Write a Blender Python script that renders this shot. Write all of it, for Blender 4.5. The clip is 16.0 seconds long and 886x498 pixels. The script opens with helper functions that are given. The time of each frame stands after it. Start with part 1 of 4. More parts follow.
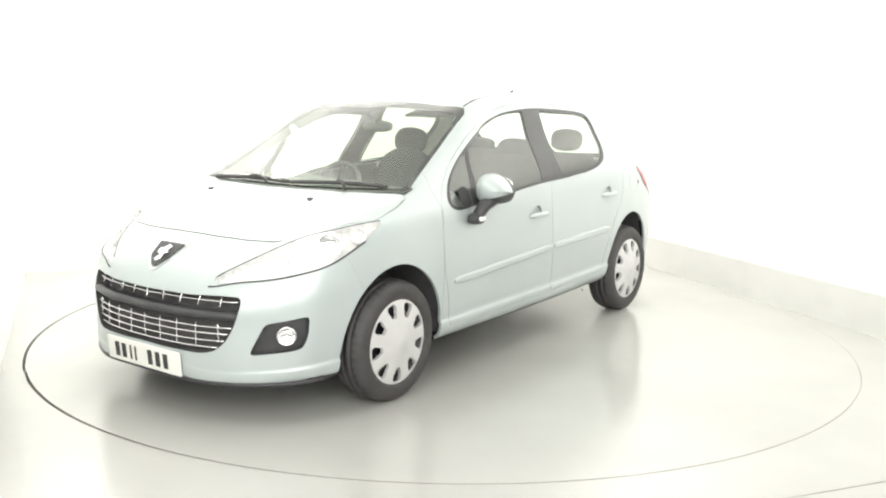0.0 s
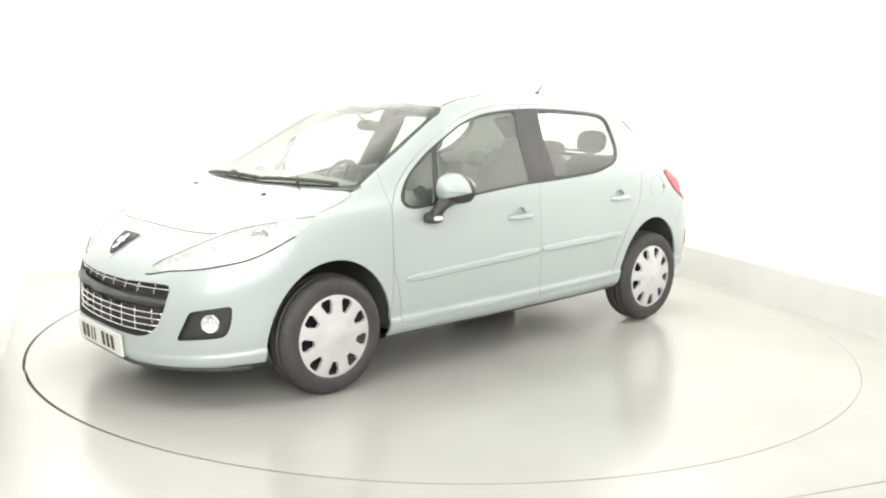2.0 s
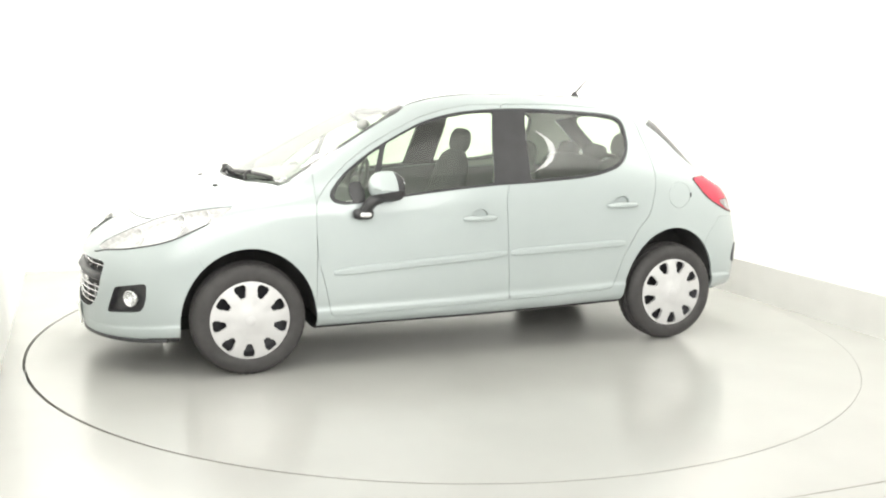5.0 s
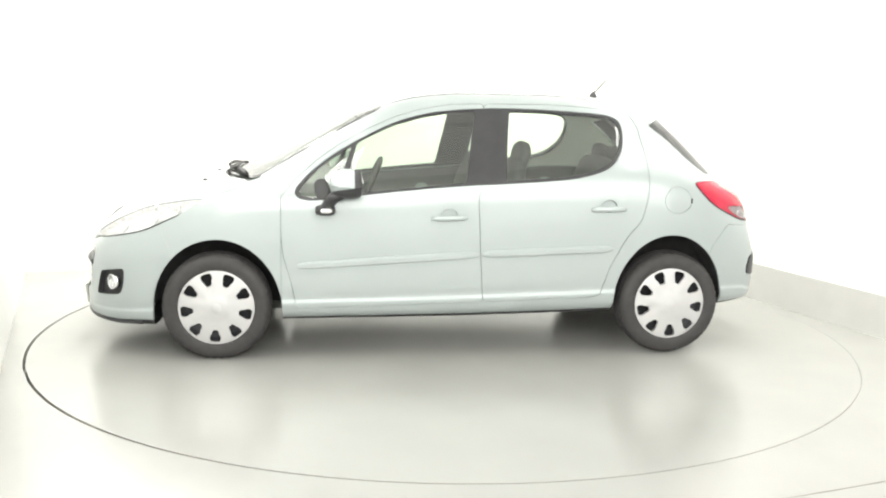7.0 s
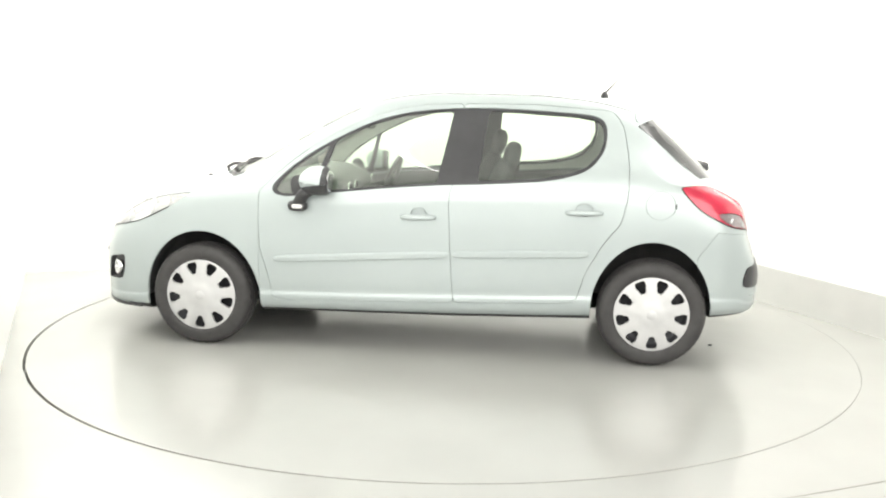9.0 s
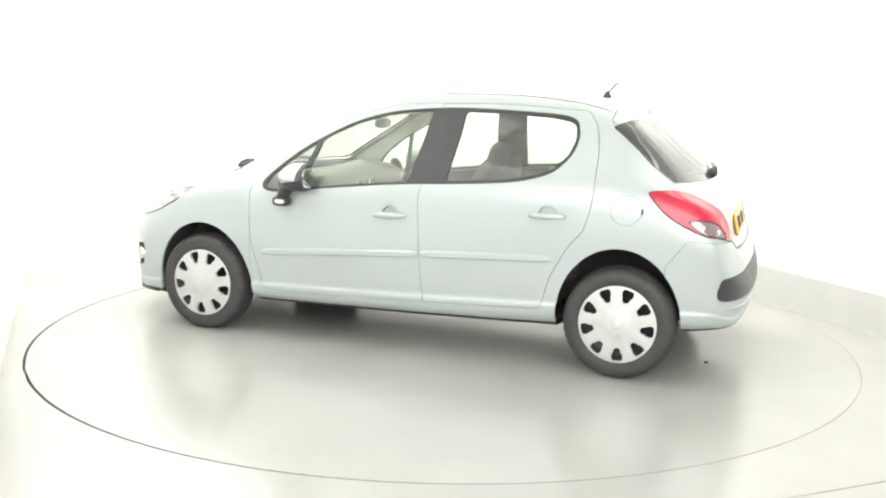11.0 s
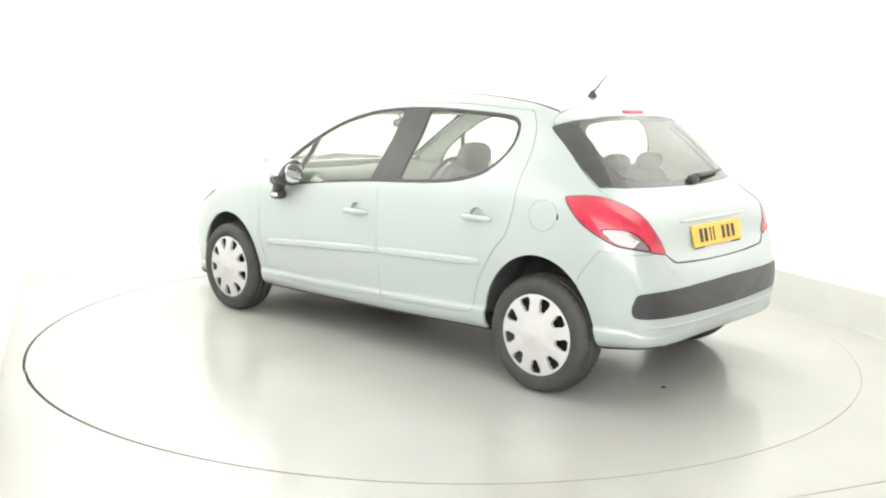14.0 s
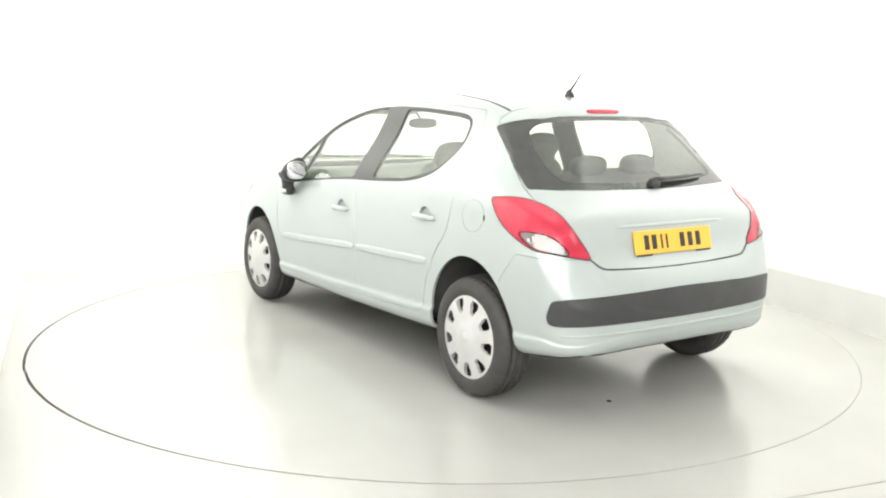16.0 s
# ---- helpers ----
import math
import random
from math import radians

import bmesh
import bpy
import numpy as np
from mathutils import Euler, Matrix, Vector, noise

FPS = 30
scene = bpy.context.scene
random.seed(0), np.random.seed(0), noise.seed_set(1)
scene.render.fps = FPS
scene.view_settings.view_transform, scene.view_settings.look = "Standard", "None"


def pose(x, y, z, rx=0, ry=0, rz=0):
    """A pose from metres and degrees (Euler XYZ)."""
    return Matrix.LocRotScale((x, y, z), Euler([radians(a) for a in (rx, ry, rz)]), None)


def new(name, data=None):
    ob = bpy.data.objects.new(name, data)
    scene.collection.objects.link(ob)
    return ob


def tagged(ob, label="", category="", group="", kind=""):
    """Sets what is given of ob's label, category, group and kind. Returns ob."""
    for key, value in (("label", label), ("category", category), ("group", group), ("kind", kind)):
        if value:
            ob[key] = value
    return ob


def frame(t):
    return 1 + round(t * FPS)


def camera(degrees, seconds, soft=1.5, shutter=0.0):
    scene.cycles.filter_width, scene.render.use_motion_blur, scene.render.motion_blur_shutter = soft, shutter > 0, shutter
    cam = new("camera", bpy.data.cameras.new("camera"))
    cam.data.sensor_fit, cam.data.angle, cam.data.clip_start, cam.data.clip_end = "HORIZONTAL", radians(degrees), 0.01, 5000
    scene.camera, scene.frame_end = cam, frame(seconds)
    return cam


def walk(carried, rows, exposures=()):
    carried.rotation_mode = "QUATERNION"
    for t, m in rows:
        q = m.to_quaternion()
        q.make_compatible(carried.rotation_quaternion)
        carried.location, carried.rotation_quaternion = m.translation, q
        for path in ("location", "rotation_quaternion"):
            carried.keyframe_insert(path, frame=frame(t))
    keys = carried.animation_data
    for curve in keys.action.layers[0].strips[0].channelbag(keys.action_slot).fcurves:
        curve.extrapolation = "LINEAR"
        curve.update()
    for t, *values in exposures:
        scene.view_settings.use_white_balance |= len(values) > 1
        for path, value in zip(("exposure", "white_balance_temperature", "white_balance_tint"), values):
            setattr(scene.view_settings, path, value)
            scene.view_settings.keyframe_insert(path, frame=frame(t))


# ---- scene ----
# A small hatchback turns on a glossy turntable inside a white photo booth.
cam = camera(50.96, 16.0, soft=2.1)
STILL = Matrix.Translation((0, -5.762, 1.440)) @ pose(0, 0, 0, 0, 0, 0.155) @ pose(0, 0, 0, 90 - 9.248) @ pose(0, 0, 0, 0, 0, 1.157)
walk(cam, [(0, STILL), (16, STILL)])

# turn of the table and the car on it: seconds, degrees
TURN = [(0, 234.25), (0.5, 232.20), (1, 229.02)] + [(1.5 + .5 * k, 225.56 - 3.495 * k) for k in range(30)]

# ---- world and lamps ----
BACK_LEFT, BACK_RIGHT = Vector((-3.335, 1.484, 0)), Vector((1.393, 3.375, 0))   # corners of the booth
ALONG = (BACK_RIGHT - BACK_LEFT).normalized()      # along the back wall
OUT = Vector((ALONG.y, -ALONG.x, 0))               # from the back wall towards the opening
HEIGHT = 3.2
world = bpy.data.worlds.new("world")
scene.world = world
world.use_nodes = True
world.node_tree.nodes["Background"].inputs[0].default_value = (1, 1, 1, 1)
world.node_tree.nodes["Background"].inputs[1].default_value = 0.3
scene.view_settings.exposure = 0.0


def area_lamp(name, x, y, z, sx, sy, power, target, along=None):
    data = bpy.data.lights.new(name, "AREA")
    data.shape, data.size, data.size_y, data.energy = "RECTANGLE", sx, sy, power
    data.color = (1.0, 0.985, 0.945)
    ob = new(name, data)
    way = (Vector(target) - Vector((x, y, z))).normalized()
    ax = Vector(along or (1, 0, 0))
    ax = (ax - way * ax.dot(way)).normalized()
    m = Matrix((ax, (-way).cross(ax), -way)).transposed().to_4x4()
    ob.matrix_world = Matrix.Translation((x, y, z)) @ m
    return ob


# large soft lamp over the table, and unseen strips added to wash the walls
area_lamp("booth_lamp", 0, .2, 3.15, 5.0, 5.1, 38, (0, .2, 0), ALONG)
for name, at, to, axis, power in (("back_fill", (BACK_LEFT + BACK_RIGHT) / 2 + OUT * 1.2, (BACK_LEFT + BACK_RIGHT) / 2, ALONG, 72),
                                  ("left_fill", BACK_LEFT + OUT * 2.4 + ALONG * 1.2, BACK_LEFT + OUT * 2.4, OUT, 80),
                                  ("right_fill", BACK_RIGHT + OUT * 2.6 - ALONG * 1.2, BACK_RIGHT + OUT * 2.6, OUT, 86)):
    area_lamp(name, at.x, at.y, 2.9, 4.4, .8, power, (to.x, to.y, 2.15), axis)
# unseen fill added behind the camera to brighten the car's near side
area_lamp("front_fill", 0.3, -7.4, 2.9, 11, 3.3, 575, (0, 0, 0.6))


# ---- materials ----
def material(name, colour, rough=0.5, metal=0.0, vary=0.06, scale=6.0, bump=0.0, bump_scale=80.0, coat=0.0, spec=0.5, rough_vary=0.0):
    m = bpy.data.materials.new(name)
    m.use_nodes = True
    nt = m.node_tree
    b = nt.nodes["Principled BSDF"]
    b.inputs["Roughness"].default_value = rough
    b.inputs["Metallic"].default_value = metal
    b.inputs["Coat Weight"].default_value = coat
    b.inputs["Coat Roughness"].default_value = 0.04
    b.inputs["Specular IOR Level"].default_value = spec
    tc = nt.nodes.new("ShaderNodeTexCoord")
    n1 = nt.nodes.new("ShaderNodeTexNoise")
    n1.inputs["Scale"].default_value, n1.inputs["Detail"].default_value = scale, 5
    nt.links.new(tc.outputs["Object"], n1.inputs["Vector"])
    ramp = nt.nodes.new("ShaderNodeMapRange")
    ramp.inputs[1].default_value, ramp.inputs[2].default_value = 0.3, 0.7
    ramp.inputs[3].default_value, ramp.inputs[4].default_value = 1 - vary, 1 + vary
    nt.links.new(n1.outputs["Fac"], ramp.inputs[0])
    mul = nt.nodes.new("ShaderNodeVectorMath")
    mul.operation = "SCALE"
    mul.inputs[0].default_value = colour
    nt.links.new(ramp.outputs[0], mul.inputs["Scale"])
    nt.links.new(mul.outputs[0], b.inputs["Base Color"])
    if rough_vary:
        n3 = nt.nodes.new("ShaderNodeTexNoise")
        n3.inputs["Scale"].default_value, n3.inputs["Detail"].default_value = 0.9, 6
        nt.links.new(tc.outputs["Object"], n3.inputs["Vector"])
        mr = nt.nodes.new("ShaderNodeMapRange")
        mr.inputs[1].default_value, mr.inputs[2].default_value = 0.3, 0.7
        mr.inputs[3].default_value, mr.inputs[4].default_value = rough - rough_vary, rough + rough_vary
        nt.links.new(n3.outputs["Fac"], mr.inputs[0])
        nt.links.new(mr.outputs[0], b.inputs["Roughness"])
    if bump:
        n2 = nt.nodes.new("ShaderNodeTexNoise")
        n2.inputs["Scale"].default_value, n2.inputs["Detail"].default_value = bump_scale, 6
        nt.links.new(tc.outputs["Object"], n2.inputs["Vector"])
        bp = nt.nodes.new("ShaderNodeBump")
        bp.inputs["Strength"].default_value, bp.inputs["Distance"].default_value = bump, 0.002
        nt.links.new(n2.outputs["Fac"], bp.inputs["Height"])
        nt.links.new(bp.outputs[0], b.inputs["Normal"])
    return m


def pane_glass(name, tint):
    m = bpy.data.materials.new(name)
    m.use_nodes = True
    nt = m.node_tree
    nt.nodes.remove(nt.nodes["Principled BSDF"])
    clear, gloss, mix, edge, power, add = (nt.nodes.new("ShaderNode" + k) for k in ("BsdfTransparent", "BsdfGlossy", "MixShader", "LayerWeight", "Math", "Math"))
    clear.inputs[0].default_value = (*tint, 1)
    gloss.inputs["Roughness"].default_value = 0.02
    edge.inputs[0].default_value = 0.5
    power.operation, power.inputs[1].default_value = "POWER", 5
    add.operation, add.inputs[1].default_value, add.inputs[2].default_value = "MULTIPLY_ADD", 0.80, 0.135
    nt.links.new(edge.outputs["Facing"], power.inputs[0])
    nt.links.new(power.outputs[0], add.inputs[0])
    nt.links.new(add.outputs[0], mix.inputs[0])
    nt.links.new(clear.outputs[0], mix.inputs[1])
    nt.links.new(gloss.outputs[0], mix.inputs[2])
    nt.links.new(mix.outputs[0], nt.nodes["Material Output"].inputs[0])
    return m


PAINT = material("pale silver blue paint", (0.418, 0.466, 0.464), 0.36, 0.2, 0.02, 3.0, 0.03, 900, coat=0.6)
WHITE_WALL = material("white booth paint", (0.86, 0.86, 0.84), 0.6, 0, 0.02, 1.5, 0.05, 60)
PLINTH = material("off white plinth paint", (0.60, 0.60, 0.575), 0.5, 0, 0.05, 2.5, 0.08, 40)
FLOOR = material("glossy white floor paint", (0.425, 0.425, 0.404), 0.2, 0, 0.05, 1.2, 0.03, 9, spec=0.65, rough_vary=0.04)
DARK = material("black plastic", (0.038, 0.038, 0.04), 0.45, 0, 0.15, 20, 0.1, 300)
TRIM = material("satin grey black trim", (0.04, 0.04, 0.043), 0.38, 0, 0.1, 12, 0.1, 400)
LINER = material("dusty black liner", (0.05, 0.05, 0.05), 0.8, 0, 0.2, 14, 0.2, 60)
RUBBER = material("tyre rubber", (0.045, 0.043, 0.043), 0.65, 0, 0.15, 18, 0.15, 160)
CAP = material("silver hubcap paint", (0.57, 0.57, 0.57), 0.5, 0.25, 0.03, 12, 0.04, 300)
STEEL = material("dark steel", (0.05, 0.05, 0.055), 0.5, 0.6, 0.2, 20, 0.1, 100)
CHROME = material("chrome", (0.82, 0.82, 0.83), 0.1, 1.0, 0.03, 20)
GLASS = pane_glass("clear tinted glass", (0.82, 0.91, 0.80))
LENS = pane_glass("clear lamp plastic", (0.93, 0.94, 0.94))
RED = material("red lamp plastic", (0.50, 0.016, 0.05), 0.22, 0, 0.16, 14, coat=0.5)
LAMP_WHITE = material("clear reflector plastic", (0.78, 0.77, 0.76), 0.2, 0.0, 0.22, 45, coat=0.6)
BAND = material("black glass band", (0.035, 0.036, 0.036), 0.05, 0, 0.1, 20, spec=0.8)
LAMP_GREY = material("pale lamp bowl plastic", (0.27, 0.21, 0.22), 0.35, 0.0, 0.3, 60, coat=0.1)
PLATE_W = material("white plate plastic", (0.80, 0.80, 0.76), 0.3, 0, 0.03, 20)
PLATE_Y = material("yellow plate plastic", (0.80, 0.47, 0.06), 0.3, 0, 0.03, 20)
MARK_GREY = material("grey joint filler", (0.25, 0.24, 0.22), 0.6)
MARK = material("dark plate marks", (0.03, 0.03, 0.03), 0.5)
LIGHT_TRIM = material("light grey headlining", (0.76, 0.76, 0.74), 0.9, 0, 0.05, 20, 0.2, 200)
CLOTH = material("charcoal seat cloth", (0.07, 0.07, 0.075), 0.9, 0, 0.15, 24)
DASH = material("grey soft plastic", (0.17, 0.17, 0.175), 0.6, 0, 0.1, 20, 0.2, 250)


# ---- helpers ----
def mesh_object(name, bm, mat, smooth=True):
    me = bpy.data.meshes.new(name)
    bm.normal_update()
    bm.to_mesh(me)
    bm.free()
    me.materials.append(mat)
    for f in me.polygons:
        f.use_smooth = smooth
    return new(name, me)


def part(name, bm, mat, parent, label="", smooth=True):
    ob = mesh_object(name, bm, mat, smooth)
    ob.parent = parent
    return tagged(ob, label=label)


def box(sx, sy, sz, m=None, bevel=0.0, seg=2):
    bm = bmesh.new()
    bmesh.ops.create_cube(bm, size=1, matrix=Matrix.Diagonal((sx, sy, sz, 1)))
    if bevel:
        bmesh.ops.bevel(bm, geom=bm.edges[:], offset=bevel, segments=seg, affect="EDGES", profile=0.5)
    if m is not None:
        bm.transform(m)
    return bm


def thing(name, label, category, group="", kind=""):
    return tagged(new(name), label, category, group, kind)


def lathe(profile, seg=64, axis_y=True):
    """Turn (radius, offset) pairs round the y axis."""
    bm = bmesh.new()
    rings = []
    for r, h in profile:
        rings.append([bm.verts.new((r * math.cos(2 * math.pi * i / seg), h, r * math.sin(2 * math.pi * i / seg))) for i in range(seg)])
    for a, b in zip(rings, rings[1:]):
        for i in range(seg):
            j = (i + 1) % seg
            bm.faces.new((a[i], a[j], b[j], b[i]))
    bmesh.ops.recalc_face_normals(bm, faces=bm.faces[:])
    return bm


def pchip(table, x):
    """Monotone cubic through (x, value) pairs in rising x."""
    xs = [a for a, _ in table]
    ys = [b for _, b in table]
    if x <= xs[0]:
        return ys[0]
    if x >= xs[-1]:
        return ys[-1]
    n = len(xs)
    h = [xs[i + 1] - xs[i] for i in range(n - 1)]
    d = [(ys[i + 1] - ys[i]) / h[i] for i in range(n - 1)]
    k = max(i for i in range(n - 1) if xs[i] <= x)

    def slope(i):
        if i == 0:
            return d[0]
        if i == n - 1:
            return d[-1]
        if d[i - 1] * d[i] <= 0:
            return 0.0
        w1, w2 = 2 * h[i] + h[i - 1], h[i] + 2 * h[i - 1]
        return (w1 + w2) / (w1 / d[i - 1] + w2 / d[i])

    t = (x - xs[k]) / h[k]
    return (ys[k] * (1 + 2 * t) * (1 - t) ** 2 + h[k] * slope(k) * t * (1 - t) ** 2
            + ys[k + 1] * t * t * (3 - 2 * t) + h[k] * slope(k + 1) * t * t * (t - 1))


# ---- booth ----
AXLE = (0.054, -0.14)                              # the car's middle, from the table's axis


def wall(name, a, b, inward, z0, z1, thick, mat, label):
    d = (b - a).normalized()
    q = [a, b, b - inward * thick, a - inward * thick]
    bm = bmesh.new()
    lo = [bm.verts.new((v.x, v.y, z0)) for v in q]
    hi = [bm.verts.new((v.x, v.y, z1)) for v in q]
    bm.faces.new(lo[::-1]), bm.faces.new(hi)
    for i in range(4):
        j = (i + 1) % 4
        bm.faces.new((lo[i], lo[j], hi[j], hi[i]))
    bmesh.ops.recalc_face_normals(bm, faces=bm.faces[:])
    return tagged(mesh_object(name, bm, mat, False), label, "wall", kind="structure")


def build_booth():
    w = (BACK_RIGHT - BACK_LEFT).length
    fl, fr = BACK_LEFT + OUT * 4.75, BACK_RIGHT + OUT * 5.42
    wall("wall_north", BACK_LEFT, BACK_RIGHT, OUT, 0, HEIGHT, 0.12, WHITE_WALL, "smooth white painted back wall of a photo booth")
    wall("wall_west", fl, BACK_LEFT - OUT * 0.12, ALONG, 0, HEIGHT, 0.12, WHITE_WALL, "smooth white painted side wall of a photo booth")
    wall("wall_east", BACK_RIGHT - OUT * 0.12, fr, -ALONG, 0, HEIGHT, 0.12, WHITE_WALL, "smooth white painted side wall of a photo booth")
    wall("plinth_east", BACK_RIGHT, fr, -ALONG, 0, 0.27, -0.02, PLINTH, "low off-white plinth board along the booth wall")
    wall("ceiling", BACK_LEFT - ALONG * .12 - OUT * .12, BACK_RIGHT + ALONG * .12 - OUT * .12, OUT, HEIGHT, HEIGHT + .1, -5.4, WHITE_WALL, "white ceiling of the photo booth")
    # unseen white enclosure, added to bounce light and brighten reflections in the glass
    bounce_room = [Vector((-8, -8.5, 0)), Vector((8, -8.5, 0)), Vector((8, 7, 0)), Vector((-8, 7, 0))]
    for k, nm in enumerate(("south", "far_east", "far_north", "far_west")):
        p, q = bounce_room[k], bounce_room[(k + 1) % 4]
        d = (q - p).normalized()
        wall("wall_" + nm, p, q, Vector((-d.y, d.x, 0)), 0, 4.6, .15, WHITE_WALL, "unseen white wall added around the booth to bounce light")
    wall("bounce_ceiling", bounce_room[0], bounce_room[1], Vector((0, 1, 0)), 4.6, 4.7, -15.5, WHITE_WALL, "unseen white ceiling added to bounce light")
    # joint across the floor at the booth's opening
    p, q = BACK_LEFT + OUT * 5.42 - ALONG * 1, BACK_RIGHT + OUT * 5.42 + ALONG * 1
    wall("floor_joint", p, q, OUT, 0.0, 0.001, .006, MARK_GREY, "thin dark joint across the glossy floor")
    # floor with a round hole for the turntable
    bm = bmesh.new()
    n, r = 160, 2.4405
    off = Vector((-.0072, -.0012))                 # the hole is a little off the table's axis
    ring = [bm.verts.new((off.x + r * math.cos(2 * math.pi * i / n), off.y + r * math.sin(2 * math.pi * i / n), 0)) for i in range(n)]
    outer = []
    for i in range(n):
        a = 2 * math.pi * i / n
        k = 9.0 / max(abs(math.cos(a)), abs(math.sin(a)))
        outer.append(bm.verts.new((k * math.cos(a), k * math.sin(a), 0)))
    low = [bm.verts.new((v.co.x, v.co.y, -0.06)) for v in ring]
    for i in range(n):
        j = (i + 1) % n
        bm.faces.new((ring[i], ring[j], outer[j], outer[i]))
        bm.faces.new((low[i], low[j], ring[j], ring[i]))
    bm.faces.new(low)
    bmesh.ops.recalc_face_normals(bm, faces=bm.faces[:])
    tagged(mesh_object("floor", bm, FLOOR, False), "glossy off-white painted floor around a turntable", "floor", kind="structure")


def build_turntable():
    n, r = 160, 2.432
    bm = bmesh.new()
    top = [bm.verts.new((r * math.cos(2 * math.pi * i / n), r * math.sin(2 * math.pi * i / n), 0.0)) for i in range(n)]
    low = [bm.verts.new((v.co.x, v.co.y, -0.05)) for v in top]
    bm.faces.new(top), bm.faces.new(low[::-1])
    for i in range(n):
        j = (i + 1) % n
        bm.faces.new((top[j], top[i], low[i], low[j]))
    bmesh.ops.recalc_face_normals(bm, faces=bm.faces[:])
    table = thing("turntable", "round glossy off-white vehicle turntable flush with the floor", "turntable")
    part("platform", bm, FLOOR, table, smooth=False)
    bm = bmesh.new()
    rings = [[bm.verts.new((k * math.cos(2 * math.pi * i / n), k * math.sin(2 * math.pi * i / n), z)) for i in range(n)] for k, z in ((r + .0002, -.04), (r + .0002, -.002), (r + .0009, -.002), (r + .0009, -.04))]
    for p, q in zip(rings, rings[1:]):
        for i in range(n):
            j = (i + 1) % n
            bm.faces.new((p[i], p[j], q[j], q[i]))
    bmesh.ops.recalc_face_normals(bm, faces=bm.faces[:])
    part("edge_ring", bm, MARK_GREY, table, "thin dark steel edge", smooth=False)
    return table


# ---- car: one smooth skin, then cut into its panels ----
TOP_Z = [(-1.90, .46), (-1.885, .56), (-1.85, .65), (-1.81, .71), (-1.785, .76), (-1.765, .88), (-1.73, .945), (-1.66, 1.0), (-1.457, 1.206), (-1.31, 1.33), (-1.275, 1.362), (-1.262, 1.395), (-1.235, 1.41),
         (-1.0, 1.458), (-.6, 1.487), (-.2, 1.487), (.1, 1.468), (.3, 1.435), (.45, 1.392), (.55, 1.35), (.78, 1.22), (1.0, 1.098), (1.1, 1.046), (1.2, 1.003), (1.3, .972),
         (1.4, .947), (1.6, .885), (1.8, .805), (1.93, .735), (2.0, .68), (2.05, .61), (2.085, .53), (2.10, .44)]
LOW_Z = [(-1.90, .44), (-1.885, .36), (-1.83, .300), (-1.7, .277), (-1.55, .264), (-.93, .235), (0, .21), (.92, .20), (1.6, .165), (1.85, .165), (2.0, .165), (2.05, .18), (2.08, .22), (2.095, .30), (2.10, .38)]
WIDE = [(-1.9, 0.038), (-1.895, 0.266), (-1.875, 0.495), (-1.84, 0.635), (-1.79, 0.720), (-1.73, 0.765), (-1.6, 0.810), (-1.4, 0.832), (-1.2, 0.843), (-0.5, 0.845), (0.5, 0.845),
        (1, 0.843), (1.25, 0.837), (1.45, 0.820), (1.6, 0.795), (1.75, 0.750), (1.86, 0.680), (1.95, 0.575), (2.02, 0.446), (2.06, 0.342), (2.09, 0.190), (2.1, 0.038)]
BELT_Z = [(-1.90, .45), (-1.87, .55), (-1.82, .64), (-1.78, .73), (-1.73, .85), (-1.6, .935), (-1.4, .985), (-1.0, 1.02), (-.6, 1.0), (-.1, .965), (.5, .915), (.85, .895), (1.1, .885), (1.4, .845),
          (1.6, .775), (1.8, .69), (1.95, .615), (2.05, .53), (2.10, .43)]
BELT_K = [(-1.90, .8), (-1.75, .90), (-1.4, .955), (-.5, .965), (.9, .972), (1.4, .955), (1.8, .92), (2.10, .85)]
CANT_Z = [(-1.90, .455), (-1.85, .62), (-1.80, .72), (-1.765, .84), (-1.73, .905), (-1.66, .95), (-1.6, .99), (-1.52, 1.07), (-1.45, 1.14), (-1.34, 1.24), (-1.25, 1.31), (-1.16, 1.35), (-1.05, 1.384), (-.95, 1.408), (-.5, 1.446), (-.1, 1.446), (.15, 1.426),
          (.3, 1.395), (.4, 1.355), (.55, 1.282), (.72, 1.185), (.9, 1.08), (1.0, 1.022), (1.07, .985), (1.15, .958), (1.25, .938), (1.4, .90), (1.6, .83), (1.8, .745), (1.95, .665), (2.05, .57), (2.10, .435)]
CANT_W = [(-1.90, .02), (-1.88, .33), (-1.84, .48), (-1.78, .57), (-1.72, .605), (-1.6, .60), (-1.45, .575), (-1.2, .565), (-.95, .555), (-.5, .55), (0, .55), (.3, .57), (.4, .60), (.55, .625), (.72, .655), (.9, .69), (1.0, .71),
          (1.07, .722), (1.15, .725), (1.25, .715), (1.4, .685), (1.6, .635), (1.8, .545), (1.95, .40), (2.05, .24), (2.10, .018)]


